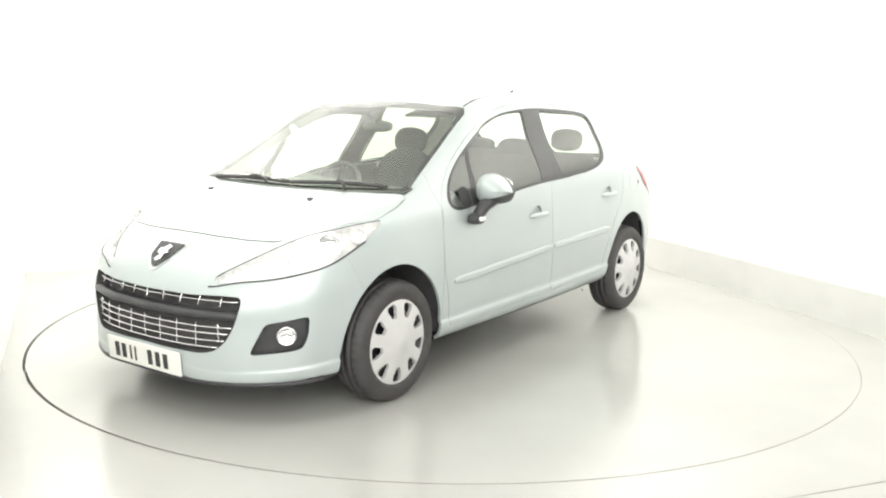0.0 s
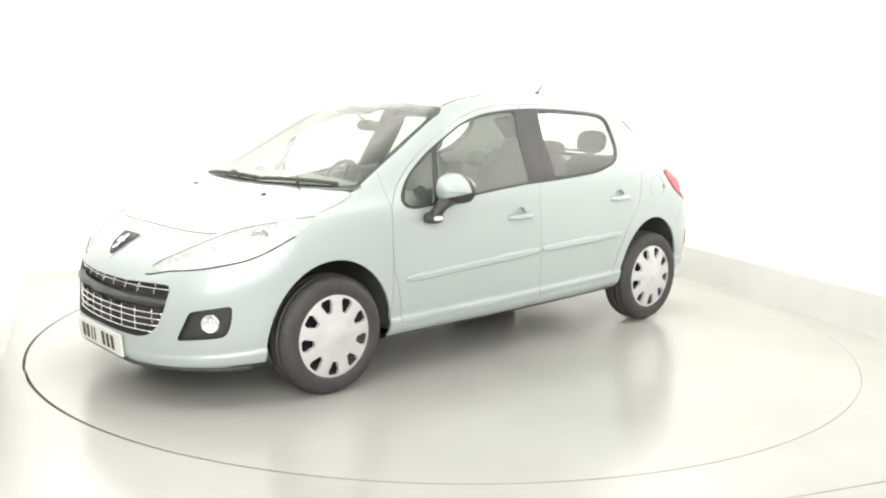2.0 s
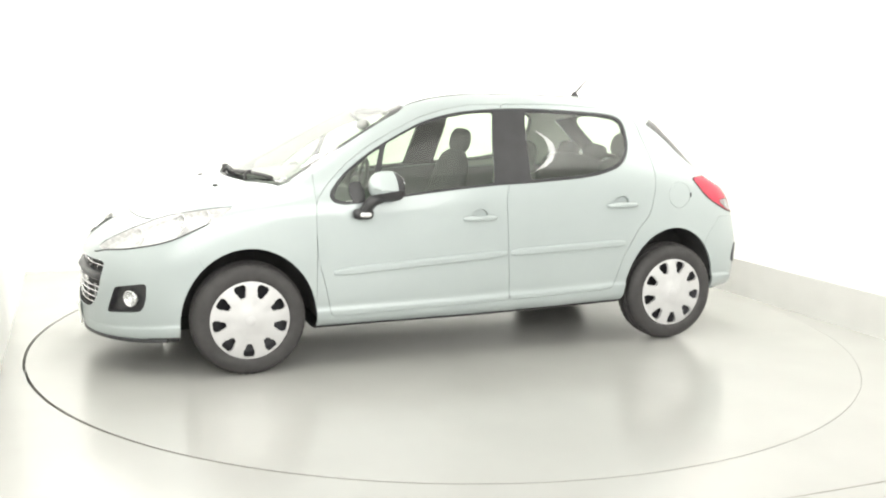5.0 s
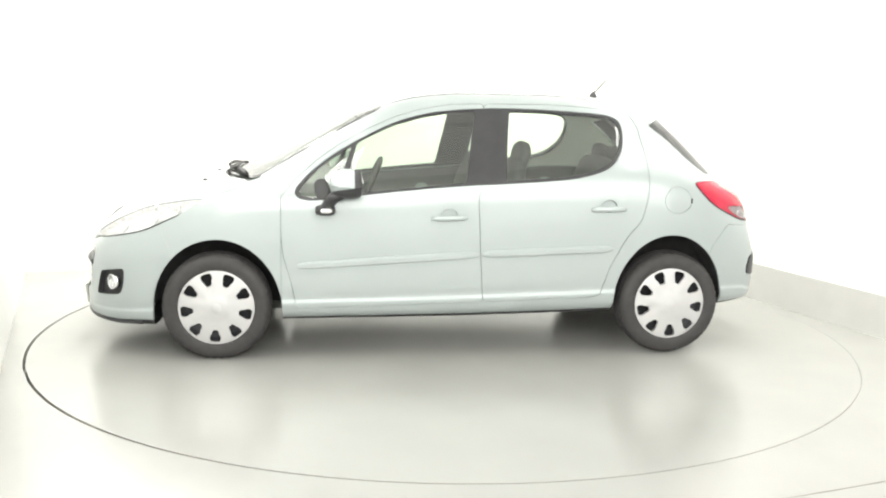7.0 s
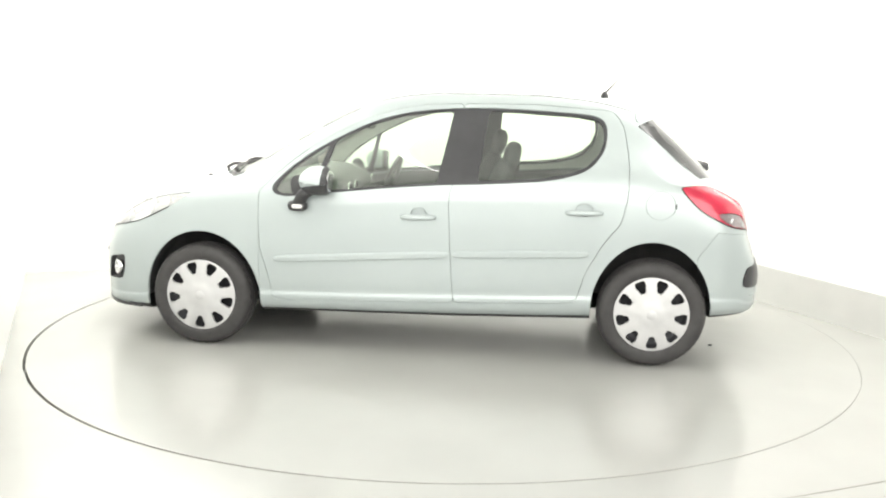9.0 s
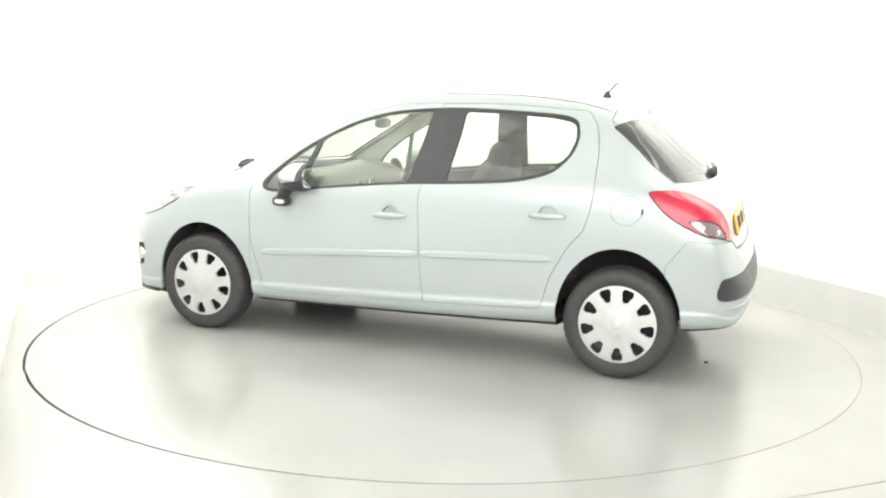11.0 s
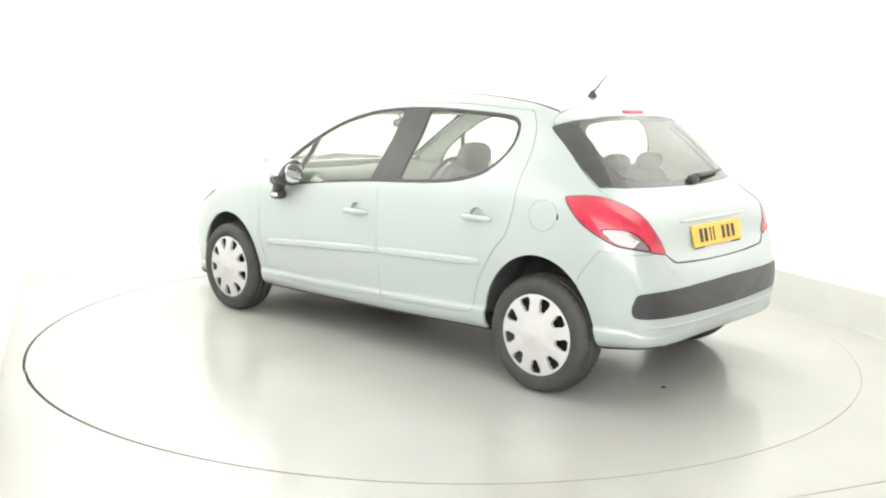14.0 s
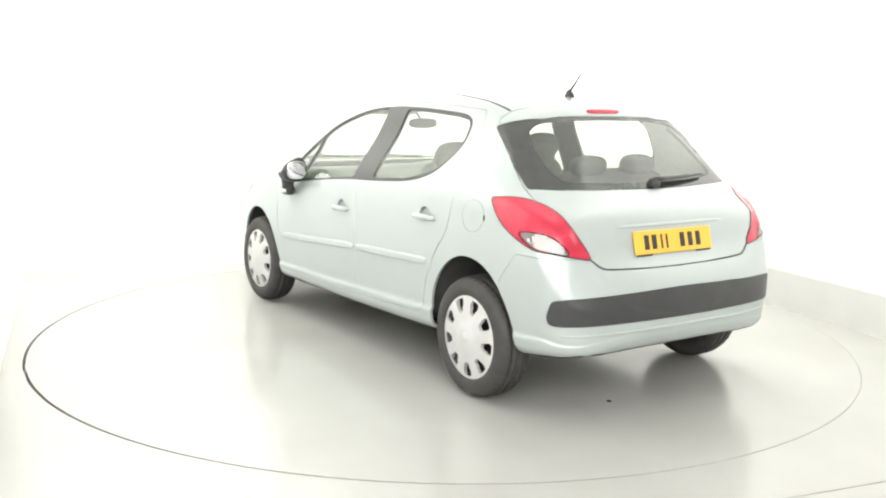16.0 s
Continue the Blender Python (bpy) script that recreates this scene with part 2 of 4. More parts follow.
def section(x):
    zt, zb, w, zs, zc, wc = (pchip(t, x) for t in (TOP_Z, LOW_Z, WIDE, BELT_Z, CANT_Z, CANT_W))
    ws = w * pchip(BELT_K, x)
    zc = min(zc, zt - 0.004)
    zs = min(zs, zc - 0.004)
    h = zs - zb
    w1 = w * 0.95
    key = [(0, zb), (w1 * 0.55, zb), (w1 * 0.93, zb + h * .012), (w * .962, zb + h * 0.075), (w * .978, zb + h * .125), (w * .984, zb + h * .165), (w * .976, zb + h * .188), (w * .984, zb + h * .25), (w * 0.995, zb + h * 0.38), (w, zb + h * 0.55), (w * .992, zb + h * .78), (ws, zs),
           (ws + (wc - ws) * .52, zs + (zc - zs) * .52), (wc, zc), (wc * .62, zc + (zt - zc) * .68), (0, zt)]
    steps = (2, 2, 2, 2, 2, 3, 3, 3, 3, 4, 4, 6, 6, 5, 7)
    out = []
    for i in range(len(key) - 1):
        p1, p2 = Vector(key[i]), Vector(key[i + 1])
        p0 = Vector(key[i - 1]) if i else Vector((-key[1][0], key[1][1]))
        p3 = Vector(key[i + 2]) if i + 2 < len(key) else Vector((-key[-2][0], key[-2][1]))
        t0, t1 = 0.0, 1.0
        d1, d2, d3 = max((p1 - p0).length, 1e-5) ** .5, max((p2 - p1).length, 1e-5) ** .5, max((p3 - p2).length, 1e-5) ** .5
        m1 = (p2 - p1) + d2 * ((p1 - p0) / d1 - (p2 - p0) / (d1 + d2))
        m2 = (p2 - p1) + d2 * ((p3 - p2) / d3 - (p3 - p1) / (d2 + d3))
        for k in range(steps[i]):
            t = k / steps[i]
            out.append(p1 * (2 * t ** 3 - 3 * t * t + 1) + m1 * (t ** 3 - 2 * t * t + t) + p2 * (3 * t * t - 2 * t ** 3) + m2 * (t ** 3 - t * t))
    out.append(Vector(key[-1]))
    return [(x, p.x, p.y) for p in out]


def stations(n=150):
    xs = [-1.90 + 4.0 * i / 3000 for i in range(3001)]
    acc = [0.0]
    prev = [pchip(t, xs[0]) for t in (TOP_Z, WIDE, CANT_Z)]
    for x in xs[1:]:
        cur = [pchip(t, x) for t in (TOP_Z, WIDE, CANT_Z)]
        acc.append(acc[-1] + 4.0 / 3000 + sum(abs(a - b) for a, b in zip(cur, prev)))
        prev = cur
    res, k = [], 0
    for i in range(n + 1):
        g = acc[-1] * i / n
        while k < 3000 and acc[k] < g:
            k += 1
        res.append(xs[k])
    return res


def skin():
    bm = bmesh.new()
    rows = []
    for x in stations():
        half = section(x)
        left = [bm.verts.new(p) for p in half]
        right = [left[0]] + [bm.verts.new((p[0], -p[1], p[2])) for p in half[1:-1]] + [left[-1]]
        rows.append((left, right))
    for (la, ra), (lb, rb) in zip(rows, rows[1:]):
        for i in range(len(la) - 1):
            bm.faces.new((la[i], la[i + 1], lb[i + 1], lb[i]))
            bm.faces.new((ra[i + 1], ra[i], rb[i], rb[i + 1]))
    for side, flip in ((rows[0], False), (rows[-1], True)):
        loop = side[0] + side[1][-2:0:-1]
        bm.faces.new(loop if flip else loop[::-1])
    bmesh.ops.recalc_face_normals(bm, faces=bm.faces[:])
    return bm


def rounded(points, n=5):
    """A smooth closed line through 2D or 3D points."""
    pts = [Vector(p) for p in points]
    out, m = [], len(pts)
    for i in range(m):
        p0, p1, p2, p3 = pts[i - 1], pts[i], pts[(i + 1) % m], pts[(i + 2) % m]
        for k in range(n):
            t = k / n
            out.append(0.5 * (2 * p1 + (p2 - p0) * t + (2 * p0 - 5 * p1 + 4 * p2 - p3) * t * t + (3 * p1 - p0 - 3 * p2 + p3) * t ** 3))
    return out


def soften(points, r=0.02, n=4):
    """Straight sides with rounded corners."""
    pts = [Vector(p) for p in points]
    out, m = [], len(pts)
    for i in range(m):
        a, b, c = pts[i - 1], pts[i], pts[(i + 1) % m]
        k1, k2 = min(r, (a - b).length * .45), min(r, (c - b).length * .45)
        s, e = b + (a - b).normalized() * k1, b + (c - b).normalized() * k2
        for k in range(n + 1):
            t = k / n
            out.append(s * (1 - t) ** 2 + b * 2 * t * (1 - t) + e * t * t)
    return out


def inside(poly, x, y):
    hit = False
    for i in range(len(poly)):
        (x1, y1), (x2, y2) = poly[i - 1], poly[i]
        if (y1 > y) != (y2 > y) and x < (x2 - x1) * (y - y1) / (y2 - y1) + x1:
            hit = not hit
    return hit


class Cutter:
    """Splits the skin along outlines that are seen along a direction, and tags the faces inside."""

    def __init__(self, bm):
        self.bm = bm
        self.tag = bm.faces.layers.int.new("tag")

    def cut(self, points, along, to, where, source=(0,)):
        n = Vector(along).normalized()
        u = Vector((-n.y, n.x, 0))
        u = u.normalized() if u.length > 1e-4 else Vector((1, 0, 0))
        v = n.cross(u)
        pts = [Vector(p) for p in points]
        poly = [(p.dot(u), p.dot(v)) for p in pts]
        lo = [min(p[k] for p in poly) for k in (0, 1)]
        hi = [max(p[k] for p in poly) for k in (0, 1)]
        tag = self.tag

        def flat(f):
            a = [w.co.dot(u) for w in f.verts]
            b = [w.co.dot(v) for w in f.verts]
            return min(a), max(a), min(b), max(b)

        live = {}
        for f in self.bm.faces:
            if f[tag] in source and where(f):
                q = flat(f)
                if q[1] > lo[0] and q[0] < hi[0] and q[3] > lo[1] and q[2] < hi[1]:
                    live[f] = q
        for i in range(len(pts)):
            (x1, y1), (x2, y2) = poly[i - 1], poly[i]
            e = pts[i] - pts[i - 1]
            if e.length < 1e-6:
                continue
            a0, a1, b0, b1 = min(x1, x2), max(x1, x2), min(y1, y2), max(y1, y2)
            sel = [f for f, q in live.items() if q[1] >= a0 and q[0] <= a1 and q[3] >= b0 and q[2] <= b1]
            if not sel:
                continue
            no = e.cross(n)
            geom = set(sel)
            for f in sel:
                geom.update(f.edges)
                geom.update(f.verts)
            for f in sel:
                del live[f]
            res = bmesh.ops.bisect_plane(self.bm, geom=list(geom), dist=1e-5, plane_co=pts[i - 1], plane_no=no.normalized())
            for f in res["geom"]:
                if isinstance(f, bmesh.types.BMFace):
                    live[f] = flat(f)
            for f in sel:
                if f.is_valid and f not in live:
                    live[f] = flat(f)
        for f in live:
            if f.is_valid:
                c = f.calc_center_median()
                if inside(poly, c.dot(u), c.dot(v)):
                    f[tag] = to

    def take(self, test):
        """The faces that pass, as a list of (corner places, corner normals)."""
        return [[(w.co.copy(), w.normal.copy()) for w in f.verts] for f in self.bm.faces if test(f)]


def panel(name, faces, mat, parent, label="", gap=0.0015, lip=0.014, lift=0.0, closed=False):
    """A pressed panel: the skin's faces, drawn in by half the gap all round, with an edge folded inwards."""
    bm = bmesh.new()
    seen, norm = {}, {}
    for f in faces:
        row = []
        for co, no in f:
            k = (round(co.x, 5), round(co.y, 5), round(co.z, 5))
            if k not in seen:
                seen[k] = bm.verts.new(co + no * lift)
                norm[seen[k]] = no
            if seen[k] not in row:
                row.append(seen[k])
        if len(row) > 2:
            try:
                bm.faces.new(row)
            except ValueError:
                pass
    edge = [e for e in bm.edges if len(e.link_faces) == 1]
    rim = {v for e in edge for v in e.verts}
    if gap:
        shift = {}
        for v in rim:
            d = Vector()
            for e in v.link_edges:
                if len(e.link_faces) == 1:
                    t = (e.other_vert(v).co - v.co).normalized()
                    c = e.link_faces[0].calc_center_median() - v.co
                    q = c - t * c.dot(t)
                    if q.length > 1e-7:
                        d += q.normalized()
            if d.length > 1e-4:
                shift[v] = d.normalized() * gap
        for v, d in shift.items():
            v.co += d
    skin_faces = set(bm.faces)
    if lip:
        low = {v: bm.verts.new(v.co - norm[v] * lip) for v in rim}
        for v in rim:
            norm[low[v]] = norm[v]
        for e in edge:
            a, b = e.verts
            f = e.link_faces[0]
            order = [l.vert for l in f.loops]
            i = order.index(a)
            if order[(i + 1) % len(order)] is b:
                bm.faces.new((b, a, low[a], low[b]))
            else:
                bm.faces.new((a, b, low[b], low[a]))
        if closed:
            for f in list(skin_faces):
                back = []
                for v in f.verts:
                    if v not in low:
                        low[v] = bm.verts.new(v.co - norm[v] * lip)
                        norm[low[v]] = norm[v]
                    back.append(low[v])
                bm.faces.new(back[::-1])
    bm.normal_update()
    normals = []
    for f in bm.faces:
        for l in f.loops:
            normals.append(norm[l.vert] if f in skin_faces else f.normal.copy())
    me = bpy.data.meshes.new(name)
    bm.to_mesh(me)
    bm.free()
    me.materials.append(mat)
    for f in me.polygons:
        f.use_smooth = True
    me.normals_split_custom_set([tuple(n) for n in normals])
    ob = new(name, me)
    ob.parent = parent
    return tagged(ob, label=label)


def sheet(name, faces, mat, parent, depth, label=""):
    """The skin's faces laid deeper, as the back of a recess or a lining."""
    return panel(name, [[(co - no * depth, no) for co, no in f] for f in faces], mat, parent, label, gap=0, lip=0)


def collar(name, faces, mat, parent, depth, label=""):
    """The side walls and the back of a recess."""
    return panel(name, [[(co - no * depth, no) for co, no in f] for f in faces], mat, parent, label, gap=0, lip=-depth + 0.001)


def tube(points, radius, seg=8, taper=1.0, flat=1.0):
    bm = bmesh.new()
    pts = [Vector(p) for p in points]
    rings = []
    for i, p in enumerate(pts):
        d = (pts[min(i + 1, len(pts) - 1)] - pts[max(i - 1, 0)]).normalized()
        a = d.orthogonal() if abs(d.z) > .95 else Vector((0, 0, 1)).cross(d)
        a.normalize()
        b = d.cross(a)
        r = radius * (1 + (taper - 1) * i / (len(pts) - 1))
        rings.append([bm.verts.new(p + (a * math.cos(2 * math.pi * k / seg) + b * flat * math.sin(2 * math.pi * k / seg)) * r) for k in range(seg)])
    for s, e in zip(rings, rings[1:]):
        for k in range(seg):
            bm.faces.new((s[k], s[(k + 1) % seg], e[(k + 1) % seg], e[k]))
    bm.faces.new(rings[0][::-1]), bm.faces.new(rings[-1])
    bmesh.ops.recalc_face_normals(bm, faces=bm.faces[:])
    return bm


def blob(rx, ry, rz, m, power=2.6, u=20, v=12):
    """A rounded block, between an ellipsoid and a box."""
    bm = bmesh.new()
    bmesh.ops.create_uvsphere(bm, u_segments=u, v_segments=v, radius=1)
    for w in bm.verts:
        c = w.co
        n = (abs(c.x) ** power + abs(c.y) ** power + abs(c.z) ** power) ** (1 / power)
        w.co = Vector((c.x / n * rx, c.y / n * ry, c.z / n * rz))
    bm.transform(m)
    return bm


def ridge(line, normals, half, proud, ends=True):
    """A raised moulding along a line on the skin."""
    shape = ((-1, -.2), (-.92, .7), (-.6, 1), (.45, 1), (.85, .65), (1, -.2))
    bm = bmesh.new()
    rings = []
    m = len(line)
    for i, (p, n) in enumerate(zip(line, normals)):
        d = (line[min(i + 1, m - 1)] - line[max(i - 1, 0)]).normalized()
        up = n.cross(d).normalized()
        if up.z < 0:
            up = -up
        k = min(1, .55 + .45 * min(i, m - 1 - i) / 1.5) if ends else 1
        rings.append([bm.verts.new(p + up * a * half * k + n * b * proud * k) for a, b in shape])
    for s, e in zip(rings, rings[1:]):
        for k in range(len(shape) - 1):
            bm.faces.new((s[k], s[k + 1], e[k + 1], e[k]))
    bm.faces.new(rings[0]), bm.faces.new(rings[-1][::-1])
    bmesh.ops.recalc_face_normals(bm, faces=bm.faces[:])
    return bm


def side(points, s):
    return [(x, s * 1.0, z) for x, z in points]


# outlines, as (along the car, height)
WINDOW_LINE = [(.853, .93), (.838, .895), (.80, .882), (.738, .880), (.496, .908), (.157, .945), (-.094, .966), (-.316, .978), (-.638, 1.002), (-.804, 1.034), (-.906, 1.078), (-.972, 1.155), (-.996, 1.232),
               (-.988, 1.31), (-.945, 1.348), (-.833, 1.366), (-.504, 1.383), (-.243, 1.385), (-.016, 1.371), (.144, 1.347), (.304, 1.301), (.462, 1.228), (.617, 1.141), (.739, 1.054), (.814, .985)]
FRONT_DOOR = [(.927, .90), (.93, .742), (.92, .588), (.876, .432), (.847, .283), (-.185, .314), (-.161, .62), (-.147, .903), (-.168, .965), (-.20, 1.41), (0, 1.402), (.15, 1.376), (.3, 1.333), (.46, 1.262), (.62, 1.174), (.74, 1.088), (.85, .99)]
REAR_DOOR = [(-.168, .965), (-.147, .903), (-.161, .62), (-.185, .314), (-.801, .339), (-.857, .35), (-.908, .523), (-.998, .685), (-1.08, .781), (-1.112, .909), (-1.12, .99), (-1.115, 1.15), (-1.09, 1.30), (-1.03, 1.385), (-.6, 1.412), (-.20, 1.41)]
HEADLAMP = [(1.985, .375, .630), (1.958, .389, .657), (1.854, .475, .723), (1.681, .575, .802), (1.535, .672, .841), (1.36, .768, .868), (1.39, .79, .845), (1.486, .79, .785), (1.63, .76, .715), (1.742, .716, .680), (1.86, .622, .652), (1.941, .49, .632)]
TAIL_LAMP = [(-1.398, .798, .979), (-1.445, .785, .997), (-1.547, .744, 1.001), (-1.636, .696, .978), (-1.711, .653, .931), (-1.757, .602, .854), (-1.79, .536, .742), (-1.78, .60, .744), (-1.748, .711, .767), (-1.681, .775, .782), (-1.585, .801, .824), (-1.482, .809, .886)]
TAIL_CLEAR = [(-1.60, .79, .850), (-1.708, .732, .848), (-1.749, .68, .810), (-1.77, .645, .762), (-1.734, .725, .774), (-1.668, .778, .795)]
FOG = [(1.774, .739, .493), (1.779, .736, .41), (1.797, .723, .355), (1.824, .704, .342), (1.961, .554, .322), (1.922, .615, .462)]
GRILLE = [(0, .568), (.25, .567), (.42, .575), (.51, .574), (.522, .55), (.505, .457), (.465, .378), (.42, .335), (.36, .318), (0, .325)]


def build_wheel(x, s, car):
    hub = pose(x + (.004 if x > 0 else -.013), s * (.743 if x > 0 else .737), .2925 if x > 0 else .2985, 0, 0, 0 if s > 0 else 180)
    bm = lathe([(.0, .03), (.06, .035), (.12, .02), (.165, .045), (.185, .05), (.19, .08), (.203, .085), (.203, -.09), (.185, -.095), (.16, -.02), (0, -.03)], 48)
    bm.transform(hub)
    wheel = part("wheel", bm, STEEL, car, "dark pressed steel road wheel")
    prof = [(.199, .078), (.205, .090), (.222, .097), (.245, .099), (.268, .095), (.284, .084), (.294, .070), (.2985, .058), (.3005, .044), (.294, .043), (.294, .037), (.302, .036), (.303, .008), (.296, .007), (.296, -.007),
            (.303, -.008), (.302, -.036), (.294, -.037), (.294, -.043), (.3005, -.044), (.2985, -.058), (.284, -.084), (.245, -.099), (.205, -.09), (.199, -.078)]
    prof = [(r if r < .21 else .21 + (r - .21) * .93, h * .94 + .004) for r, h in prof]
    bm = lathe(prof, 144)
    for v in bm.verts:
        r = math.hypot(v.co.x, v.co.z)
        if .041 < abs(v.co.y - .004) < .071 and r > .280 and int(round(math.atan2(v.co.z, v.co.x) / (2 * math.pi) * 144)) % 3 == 0:
            k = (r - .006) / r
            v.co.x, v.co.z = v.co.x * k, v.co.z * k
    bm.transform(hub)
    for v in bm.verts:                             # the tyre stands flat on the table
        v.co.z = max(v.co.z, .001)
    part("tyre", bm, RUBBER, wheel, "black rubber tyre")
    # hubcap with nine slots near its edge
    radii = (0, .02, .055, .062, .095, .108, .113, .119, .128, .138, .148, .158, .166, .172, .178, .186, .196, .202, .2045)
    rise = (.108, .108, .108, .104, .103, .101, .1005, .100, .099, .097, .0955, .094, .093, .092, .091, .089, .087, .084, .078)
    slots = {6: 3, 7: 4, 8: 4, 9: 5, 10: 5, 11: 5, 12: 5, 13: 4}
    bm = bmesh.new()
    seg = 180
    mid = bm.verts.new((0, rise[0], 0))
    rings = [[bm.verts.new((r * math.sin(2 * math.pi * i / seg), h, r * math.cos(2 * math.pi * i / seg))) for i in range(seg)] for r, h in zip(radii[1:], rise[1:])]
    for i in range(seg):
        bm.faces.new((mid, rings[0][i], rings[0][(i + 1) % seg]))
    for k in range(len(rings) - 1):
        for i in range(seg):
            slot = i % 20
            if k in slots and 10 - slots[k] <= slot < 10 + slots[k]:
                continue
            a, b = rings[k], rings[k + 1]
            j = (i + 1) % seg
            bm.faces.new((a[i], b[i], b[j], a[j]))
    rim = [e for e in bm.edges if len(e.link_faces) == 1]
    ext = bmesh.ops.extrude_edge_only(bm, edges=rim)["geom"]
    for v in ext:
        if isinstance(v, bmesh.types.BMVert):
            v.co.y -= .018
    for v in bm.verts:
        r = math.hypot(v.co.x, v.co.z)
        a = (math.degrees(math.atan2(v.co.x, v.co.z)) / 40) % 1
        if .06 < r < .19:
            v.co.y += .0012 * math.cos(2 * math.pi * a) * math.sin((r - .06) / .13 * math.pi)
    for e in bm.edges:
        if len(e.link_faces) == 2 and e.calc_face_angle(0) > .7:
            e.smooth = False
    bmesh.ops.recalc_face_normals(bm, faces=bm.faces[:])
    bm.transform(hub @ pose(0, 0, 0, 0, -3 if x > 0 else 3, 0) @ Matrix.Diagonal((1.03, 1, 1.03, 1)))
    part("hubcap", bm, CAP, wheel, "silver nine-slot plastic hubcap")
    bm = lathe([(.0, .002), (.026, .002), (.029, .0), (.030, -.004)], 32)
    bm.transform(hub @ pose(0, .107, 0))
    part("centre_badge", bm, CAP, wheel)
    return wheel


def build_seat(x, y, car, drop=0.0):
    bm = blob(.25, .24, .09, pose(x + .05, y, .50, 0, -6), 3.2)
    seat = part("seat", bm, CLOTH, car, "charcoal cloth front seat")
    bm = blob(.075, .235, .32, pose(x - .24, y, .79, 0, -16), 3.0)
    part("backrest", bm, CLOTH, seat)
    bm = blob(.05, .13, .085, pose(x - .35, y, 1.155 - drop, 0, -12), 2.6)
    part("headrest", bm, CLOTH, seat)
    for k in (-1, 1):
        part("headrest_post", tube([(x - .31, y + .05 * k, 1.02), (x - .345, y + .05 * k, 1.13 - drop)], .006), CHROME, seat)


def build_interior(car, cutter):
    keep = lambda f: -1.68 < f.calc_center_median().x < 1.0 and f[cutter.tag] in (0, 7, 20, 21, 22, 23, 24, 25) and f.normal.z > -.6
    clear = lambda p: math.hypot(p.x - 1.272, p.z - .285) > .52 and math.hypot(p.x + 1.258, p.z - .285) > .52
    faces = cutter.take(lambda f: keep(f) and f.calc_center_median().z < .97 and clear(f.calc_center_median()))
    sheet("door_lining", faces, DASH, car, .05, "dark grey moulded inner lining")
    faces = cutter.take(lambda f: keep(f) and f.calc_center_median().z >= .97 and f[cutter.tag] != 25)
    sheet("headlining", faces, LIGHT_TRIM, car, .03, "light grey headlining and pillar trim")
    part("cabin_floor", box(1.75, 1.4, .03, pose(-.05, 0, .27)), LINER, car, smooth=False)
    # dashboard: a swept cross-section with a hooded top
    prof = [(1.06, .93), (.95, .955), (.80, .965), (.68, .955), (.60, .915), (.565, .85), (.59, .74), (.66, .62), (.72, .45), (.80, .45), (.85, .72), (1.06, .82)]
    bm = bmesh.new()
    rings = []
    for k in range(13):
        y = -.74 + 1.48 * k / 12
        hood = .035 * math.exp(-((y + .36) / .17) ** 2) + .015 * math.exp(-(y / .15) ** 2)
        rings.append([bm.verts.new((x - .04 * (y / .74) ** 2 * -1, y, z + hood * (1 if .6 < x < .9 and z > .85 else 0))) for x, z in prof])
    for a, b in zip(rings, rings[1:]):
        for i in range(len(prof)):
            j = (i + 1) % len(prof)
            bm.faces.new((a[i], a[j], b[j], b[i]))
    bm.faces.new(rings[0]), bm.faces.new(rings[-1][::-1])
    bmesh.ops.recalc_face_normals(bm, faces=bm.faces[:])
    dash = part("dashboard", bm, DASH, car, "dark grey moulded dashboard")
    for y in (-.62, -.09, .09, .62):
        bm = lathe([(.045, 0), (.048, .008), (.034, .010), (.030, 0), (.0, -.004)], 24)
        bm.transform(pose(.575, y, .855, 0, 0, 90))
        part("air_vent", bm, CHROME, dash)
    # steering wheel ahead of the driver
    sw = pose(.40, -.37, .86, 0, 68, 0)
    bm = bmesh.new()
    rings = []
    for i in range(40):
        a = 2 * math.pi * i / 40
        rings.append([bm.verts.new(((.185 + .015 * math.cos(b)) * math.cos(a), (.185 + .015 * math.cos(b)) * math.sin(a), .015 * math.sin(b))) for b in [2 * math.pi * k / 8 for k in range(8)]])
    for i in range(40):
        for k in range(8):
            bm.faces.new((rings[i][k], rings[(i + 1) % 40][k], rings[(i + 1) % 40][(k + 1) % 8], rings[i][(k + 1) % 8]))
    bmesh.ops.recalc_face_normals(bm, faces=bm.faces[:])
    bm.transform(sw)
    wheel = part("steering_wheel", bm, DARK, car, "black steering wheel")
    part("wheel_boss", blob(.07, .085, .03, sw, 2.4), DARK, wheel)
    for a in (0, 180, 90):
        part("spoke", box(.13, .03, .015, sw @ pose(0, 0, 0, 0, 0, a) @ pose(.115, 0, 0), .004), DARK, wheel)
    part("steering_column", tube([(.42, -.37, .85), (.66, -.37, .77)], .04, 12), DARK, wheel)
    build_seat(.01, -.37, car)
    build_seat(-.115, .37, car, .045)
    bm = blob(.24, .62, .09, pose(-.78, 0, .52, 0, -6), 4)
    bench = part("rear_bench", bm, CLOTH, car, "charcoal cloth rear bench")
    for y, w in ((-.21, .40), (.41, .21)):
        part("bench_back", blob(.07, w, .20, pose(-1.09, y, .88, 0, -18), 5), CLOTH, bench)
    for y, z in ((-.36, 1.10), (0, 1.10), (.36, 1.165)):
        part("headrest", blob(.045, .12, .055 if z < 1.11 else .078, pose(-1.17, y, z, 0, -14), 2.8), CLOTH, bench)
    part("parcel_shelf", box(.36, 1.04, .02, pose(-1.37, 0, .985, 0, 3), .006), DASH, car, "dark grey parcel shelf")
